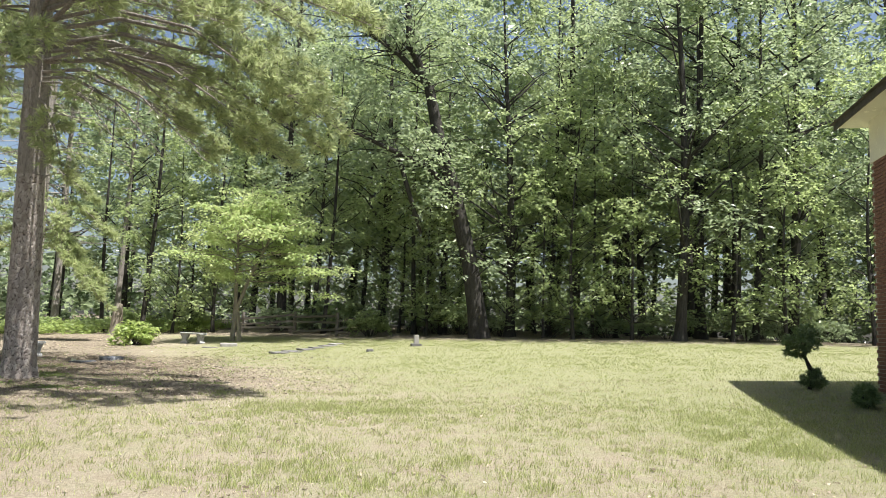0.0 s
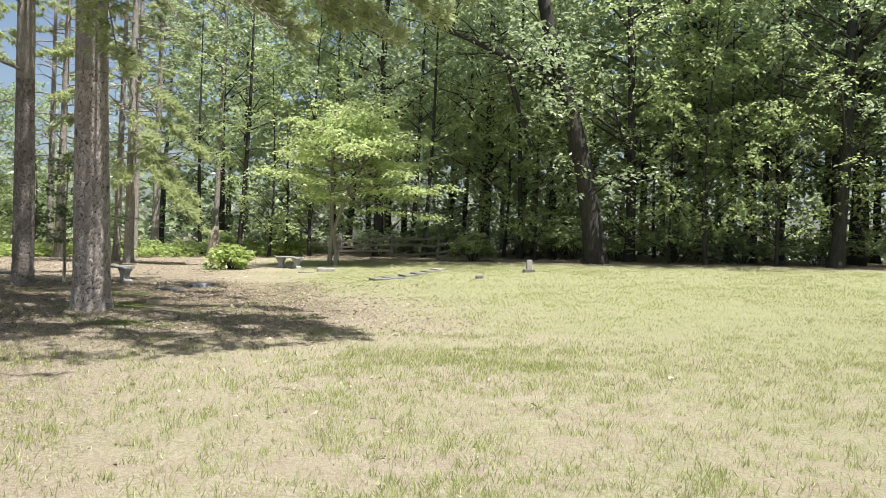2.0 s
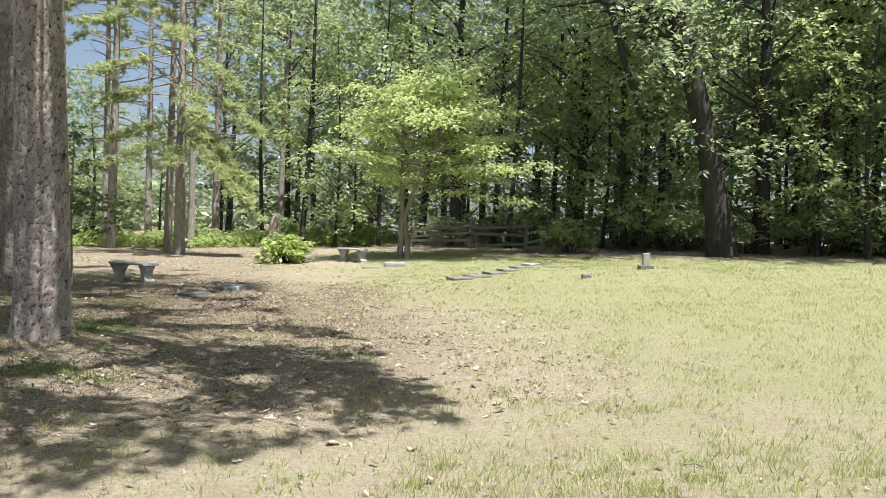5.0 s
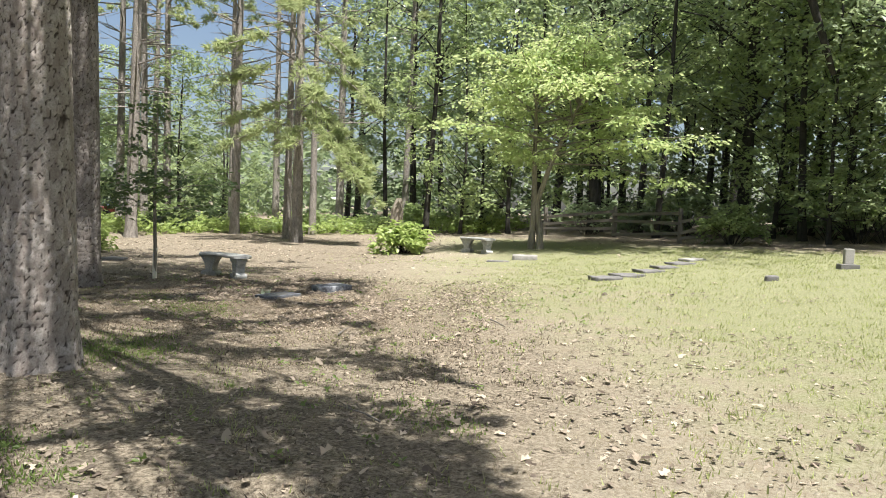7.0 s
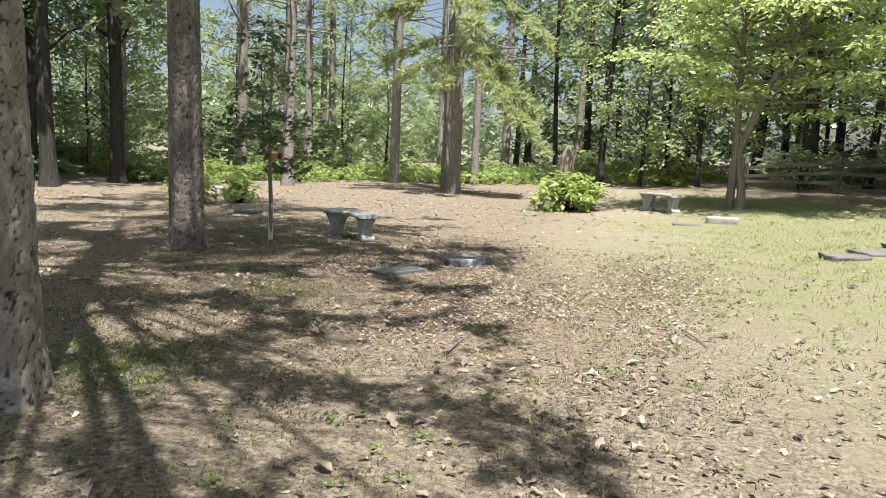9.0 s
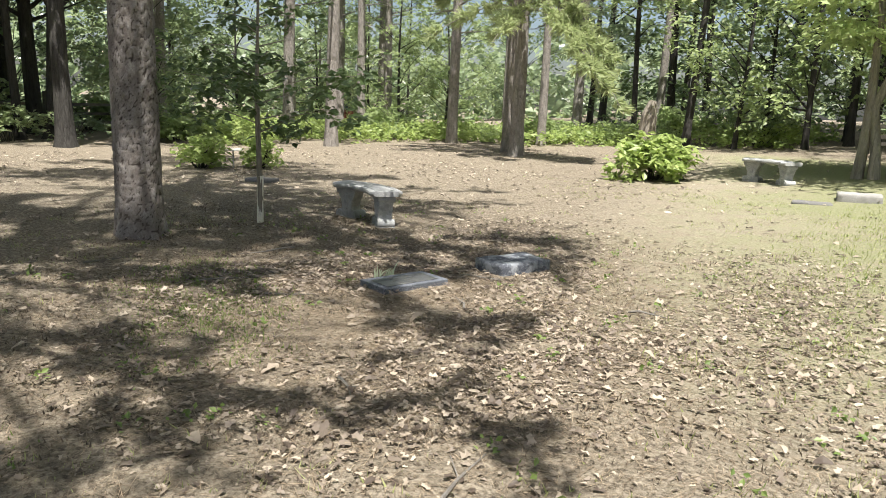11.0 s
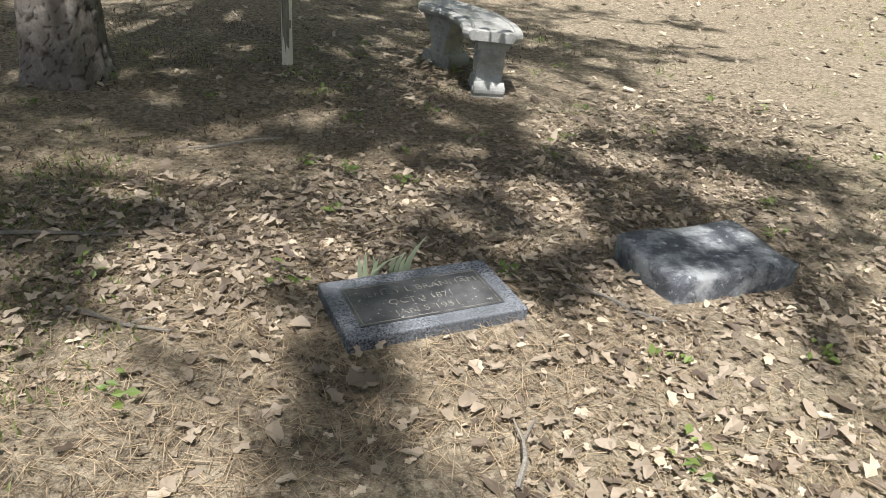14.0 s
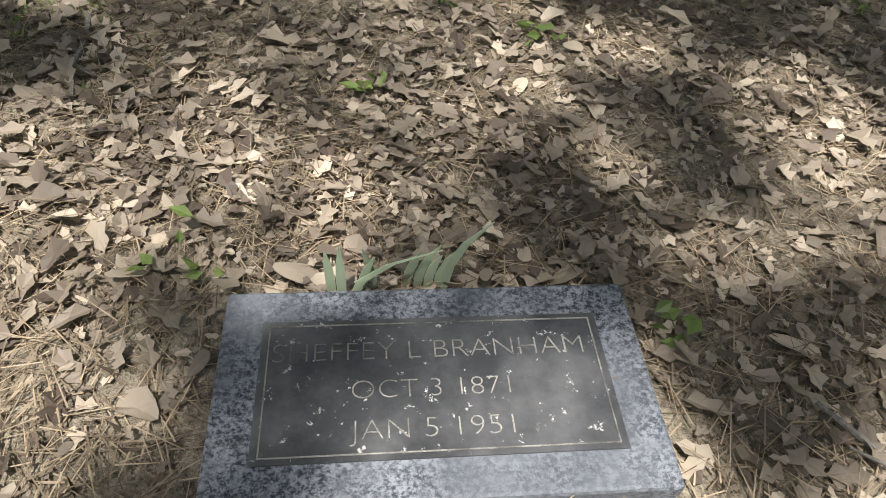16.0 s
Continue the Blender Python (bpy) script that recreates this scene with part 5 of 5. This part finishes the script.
def scatter_leaves(n, x0, x1, y0, y1, want, seed, size, label):
    r = np.random.default_rng(seed)
    x, y = r.uniform(x0, x1, n * 5), r.uniform(y0, y1, n * 5)
    keep = want(x, y) > r.uniform(0, 1, n * 5)
    x, y = x[keep][:n], y[keep][:n]
    V, F, count = [], [], 0
    pick = r.integers(0, len(LEAF_SHAPES), len(x))
    for i, (sv, sf) in enumerate(LEAF_SHAPES):
        px, py = x[pick == i], y[pick == i]
        m = len(px)
        a, t1, t2 = r.uniform(0, 6.28, m), r.normal(size=m) * 0.22, r.normal(size=m) * 0.22
        s = size * np.clip(r.lognormal(-0.12, 0.45, m), 0.35, 1.9)
        p = np.repeat(sv[None], m, 0) * s[:, None, None]
        z = p[:, :, 2] + p[:, :, 0] * t1[:, None] + p[:, :, 1] * t2[:, None]
        z -= z.min(1, keepdims=True) * 0.75
        qx = p[:, :, 0] * np.cos(a)[:, None] - p[:, :, 1] * np.sin(a)[:, None] + px[:, None]
        qy = p[:, :, 0] * np.sin(a)[:, None] + p[:, :, 1] * np.cos(a)[:, None] + py[:, None]
        z += (height(px, py) + r.uniform(0, 0.018, m))[:, None]
        V.append(np.stack([qx, qy, z], -1).reshape(-1, 3))
        F.append((sf[None] + (np.arange(m) * len(sv))[:, None, None] + count).reshape(-1, 3))
        count += m * len(sv)
    ob = part("leaf_litter", (np.concatenate(V), np.concatenate(F)), DEAD_LEAF)
    return tagged(ob, label, "leaves", kind="stuff")


def clear_of_markers(x, y):
    d = np.ones(np.shape(x))
    for cx, cy, a, w, dd in ((-8.785, 17.79, 83, 0.64, 0.375), (-8.56, 18.86, 80, 0.6, 0.42)):
        c, s = math.cos(radians(a)), math.sin(radians(a))
        u, v = (x - cx) * c + (y - cy) * s, -(x - cx) * s + (y - cy) * c
        d = np.where((np.abs(u) < w / 2) & (np.abs(v) < dd / 2), 0, d)
    return d


def near_litter(x, y):
    heap = np.exp(-((x + 8.6) ** 2 + (y - 18.2) ** 2) / 5.0)
    strewn = np.clip(patch(x, y, 5, 1.1) + 0.55, 0.06, 1) * 0.4 * np.exp(-((x + 8.4) ** 2 + (y - 18.0) ** 2) / 6.5)
    bare = np.clip(patch(x, y, 15, 1.5) + 0.75 - 0.45 * fade(x + 0.5 * (18 - y), -9.6, -8.6), 0.08, 1)
    return np.clip((0.8 * heap + strewn) * bare, 0, 1) * clear_of_markers(x, y)


def wide_litter(x, y):
    return np.clip(litter_at(x, y) * (0.15 + 0.6 * np.clip(patch(x, y, 6, 0.9) + 0.3, 0, 1)) + 0.10 * fade(x, -5, -1), 0, 1) * clear_of_markers(x, y)


scatter_leaves(22500, -11.8, -5.2, 15.0, 21.4, near_litter, 91, 0.034, "curled tan oak leaves strewn round the grave markers")
scatter_leaves(12500, -22, 0, 10, 33, wide_litter, 92, 0.055, "brown fallen leaves under the pines")


def fallen_needles(n, seed):
    r = np.random.default_rng(seed)
    x, y = r.normal(-8.7, 2.0, n), r.normal(17.6, 1.9, n)
    keep = clear_of_markers(x, y) > 0
    x, y = x[keep], y[keep]
    m = len(x)
    a, L = r.uniform(0, 6.28, m), r.uniform(0.05, 0.13, m)
    d = np.stack([np.cos(a), np.sin(a), r.normal(size=m) * 0.10], 1) * L[:, None]
    s = np.stack([-np.sin(a), np.cos(a), np.zeros(m)], 1) * 0.0013
    p = np.stack([x, y, height(x, y) + r.uniform(0.004, 0.02, m)], 1)
    v = np.stack([p - s, p + s, p + d], 1).reshape(-1, 3)
    ob = part("pine_straw", (v, np.arange(len(v)).reshape(-1, 3)), FALLEN_NEEDLE)
    return tagged(ob, "tan fallen pine needles on the ground", "pine straw", kind="stuff")


fallen_needles(85000, 93)
turf("forest_debris", 9000, -14, -3.5, 9.5, 22, 4, 0.03, 0.006, 16, "dark crumbs of bark and twig on the ground", OLD_CRUMB, lambda x, y: litter_at(x, y) * clear_of_markers(x, y) * np.clip(patch(x, y, 7, 1.8) + 0.5, 0.05, 1), 0.06)
turf("low_weeds", 5200, -10.5, -4, 11.5, 17.5, 5, 0.035, 0.007, 18, "low green weeds in the shade of the pine", WEED, lambda x, y: np.clip(patch(x, y, 8, 1.3) - 0.05, 0, 1), 0.05)
scatter_leaves(4600, -8, -1.5, 12, 21, lambda x, y: 0.35 * np.clip(patch(x, y, 9, 0.9) + 0.6, 0.1, 1) * clear_of_markers(x, y), 96, 0.033, "scattered pale oak leaves on the sunny ground")


scatter_leaves(2600, -6, 6, 3, 15, lambda x, y: 0.3 * np.clip(patch(x, y, 19, 1.2) + 0.5, 0.05, 1), 97, 0.032, "small dry brown leaves scattered in the lawn")


def weeds(n, seed):
    r = np.random.default_rng(seed)
    x, y = r.uniform(-12.5, -4, n), r.uniform(11, 21, n)
    keep = clear_of_markers(x, y) > 0
    x, y = np.repeat(x[keep], 9), np.repeat(y[keep], 9)
    m = len(x)
    c = np.stack([x + r.normal(size=m) * 0.03, y + r.normal(size=m) * 0.03, height(x, y) + r.uniform(0.01, 0.05, m)], 1)
    v, f = leaves(r, c, unit(r.normal(size=(m, 3)) * [1, 1, 0.4] + [0, 0, 0.3]), 0.035, 0.6, 0.2, 1.5)
    return tagged(part("weeds", (v, f), WEED), "small green weeds in the leaf litter", "weeds", kind="stuff")


weeds(230, 94)
r = np.random.default_rng(17)
out = ([], [])
c, sn = math.cos(radians(83)), math.sin(radians(83))
for _ in range(46):
    u, v, a, L = r.uniform(-0.27, 0.27), r.uniform(-0.15, 0.15), r.uniform(0, 6.28), r.uniform(0.03, 0.09)
    pts = []
    for t in (-0.5, 0, 0.5):
        uu, vv = u + math.cos(a) * L * t - math.sin(a) * 0.012 * (1 - 4 * t * t), v + math.sin(a) * L * t + math.cos(a) * 0.012 * (1 - 4 * t * t)
        pts.append(Vector((-8.785 + uu * c - vv * sn, 17.79 + uu * sn + vv * c, 0.047 + r.uniform(0, 0.004))))
    tube(out, pts, [0.0008, 0.0009, 0.0006], 3)
tagged(part("pine_straw", out, FALLEN_NEEDLE), "dry pine needles lying on the grave marker", "pine straw", kind="stuff")

# iris blades behind the lettered marker
iris = thing("iris_plant", on_ground(-8.99, 17.74), "pale green iris blades behind the grave marker", "plant")
r = np.random.default_rng(6)
for k, (dy, L, lean, turn) in enumerate([(-0.075, 0.12, 0.25, -0.2), (-0.06, 0.13, 0.1, 0.0), (-0.045, 0.15, 1.1, 1.0), (-0.03, 0.10, 0.4, 0.6), (-0.01, 0.11, 0.35, -0.4), (0.045, 0.09, 0.5, 0.5), (0.06, 0.11, 0.5, 0.7), (0.09, 0.12, 0.5, 0.8), (0.10, 0.18, 0.6, 0.7), (0.075, 0.10, 0.7, 0.3)]):
    pts = [Vector((0.01 * math.sin(k), dy + math.sin(turn) * lean * L * t * t, L * t * (1 - 0.35 * lean * t))) for t in (0, 0.33, 0.66, 1)]
    w = [0.006, 0.0075, 0.0065, 0.001]
    vs = [tuple(p + Vector((s * 0.15 * q, s * q, 0))) for p, q in zip(pts, w) for s in (-1, 1)]
    vs += [(x + 0.0015, y, z) for x, y, z in vs]
    fs = [(2 * i, 2 * i + 1, 2 * i + 3, 2 * i + 2) for i in range(3)] + [(8 + 2 * i, 10 + 2 * i, 11 + 2 * i, 9 + 2 * i) for i in range(3)]
    fs += [(2 * i, 2 * i + 2, 2 * i + 10, 2 * i + 8) for i in range(3)] + [(2 * i + 1, 2 * i + 9, 2 * i + 11, 2 * i + 3) for i in range(3)]
    part("blade", (vs, fs), IRIS, iris)


# twigs
def twig(seed, L):
    r = np.random.default_rng(seed)
    out = ([], [])
    pts = [Vector((L * t, r.normal() * 0.03 * L, 0.012 + 0.01 * abs(r.normal()))) for t in (0, 0.3, 0.6, 1)]
    tube(out, pts, [0.009, 0.008, 0.006, 0.003], 5, 0.1, r)
    tube(out, [pts[2], pts[2] + Vector((0.2 * L, 0.15 * L, 0.02))], [0.004, 0.002], 4, 0, r)
    ob = part("twig", out, WOOD)
    return tagged(ob, "thin dry grey fallen twig", "twig", "fallen twigs")


TWIGS = [twig(i, L) for i, L in enumerate((0.35, 0.55, 0.25))]
spots = [(-9.9, 17.2), (-9.8, 16.6), (-8.0, 17.6), (-8.35, 18.45), (-10.4, 17.9), (-7.6, 16.2), (-9.2, 16.8), (-6.4, 15.6), (-1.2, 10.9), (-2.7, 8.4), (-5.4, 17.4), (-7.2, 18.4), (-10.9, 16.2), (-4.6, 13.2)]
for k, (x, y) in enumerate(spots):
    m = on_ground(x, y, 0, k * 67.0, 0.6 if x > -4 else 1.0)
    if k < 3:
        TWIGS[k].matrix_basis = m
    else:
        copy_thing(TWIGS[k % 3], m)

# single leaves round the markers
LEAF_MESHES = []
for i, (sv, sf) in enumerate(LEAF_SHAPES):
    me = bpy.data.meshes.new("fallen_leaf")
    me.from_pydata((sv * 0.055).tolist(), [], sf.tolist())
    me.materials.append(DEAD_LEAF)
    LEAF_MESHES.append(me)
r = np.random.default_rng(95)
count = 0
while count < 290:
    x, y = r.uniform(-10.2, -7.7), r.uniform(16.9, 19.1)
    if not clear_of_markers(np.array([x]), np.array([y]))[0]:
        continue
    ob = new("fallen_leaf", LEAF_MESHES[int(r.integers(len(LEAF_MESHES)))])
    ob.parent = ground
    ob.matrix_basis = Matrix.Translation((x, y, float(height(x, y)) + r.uniform(0.012, 0.03))) @ Euler((r.normal() * 0.22, r.normal() * 0.22, r.uniform(0, 6.28))).to_matrix().to_4x4() @ Matrix.Scale(r.uniform(0.75, 1.3), 4)
    count += 1
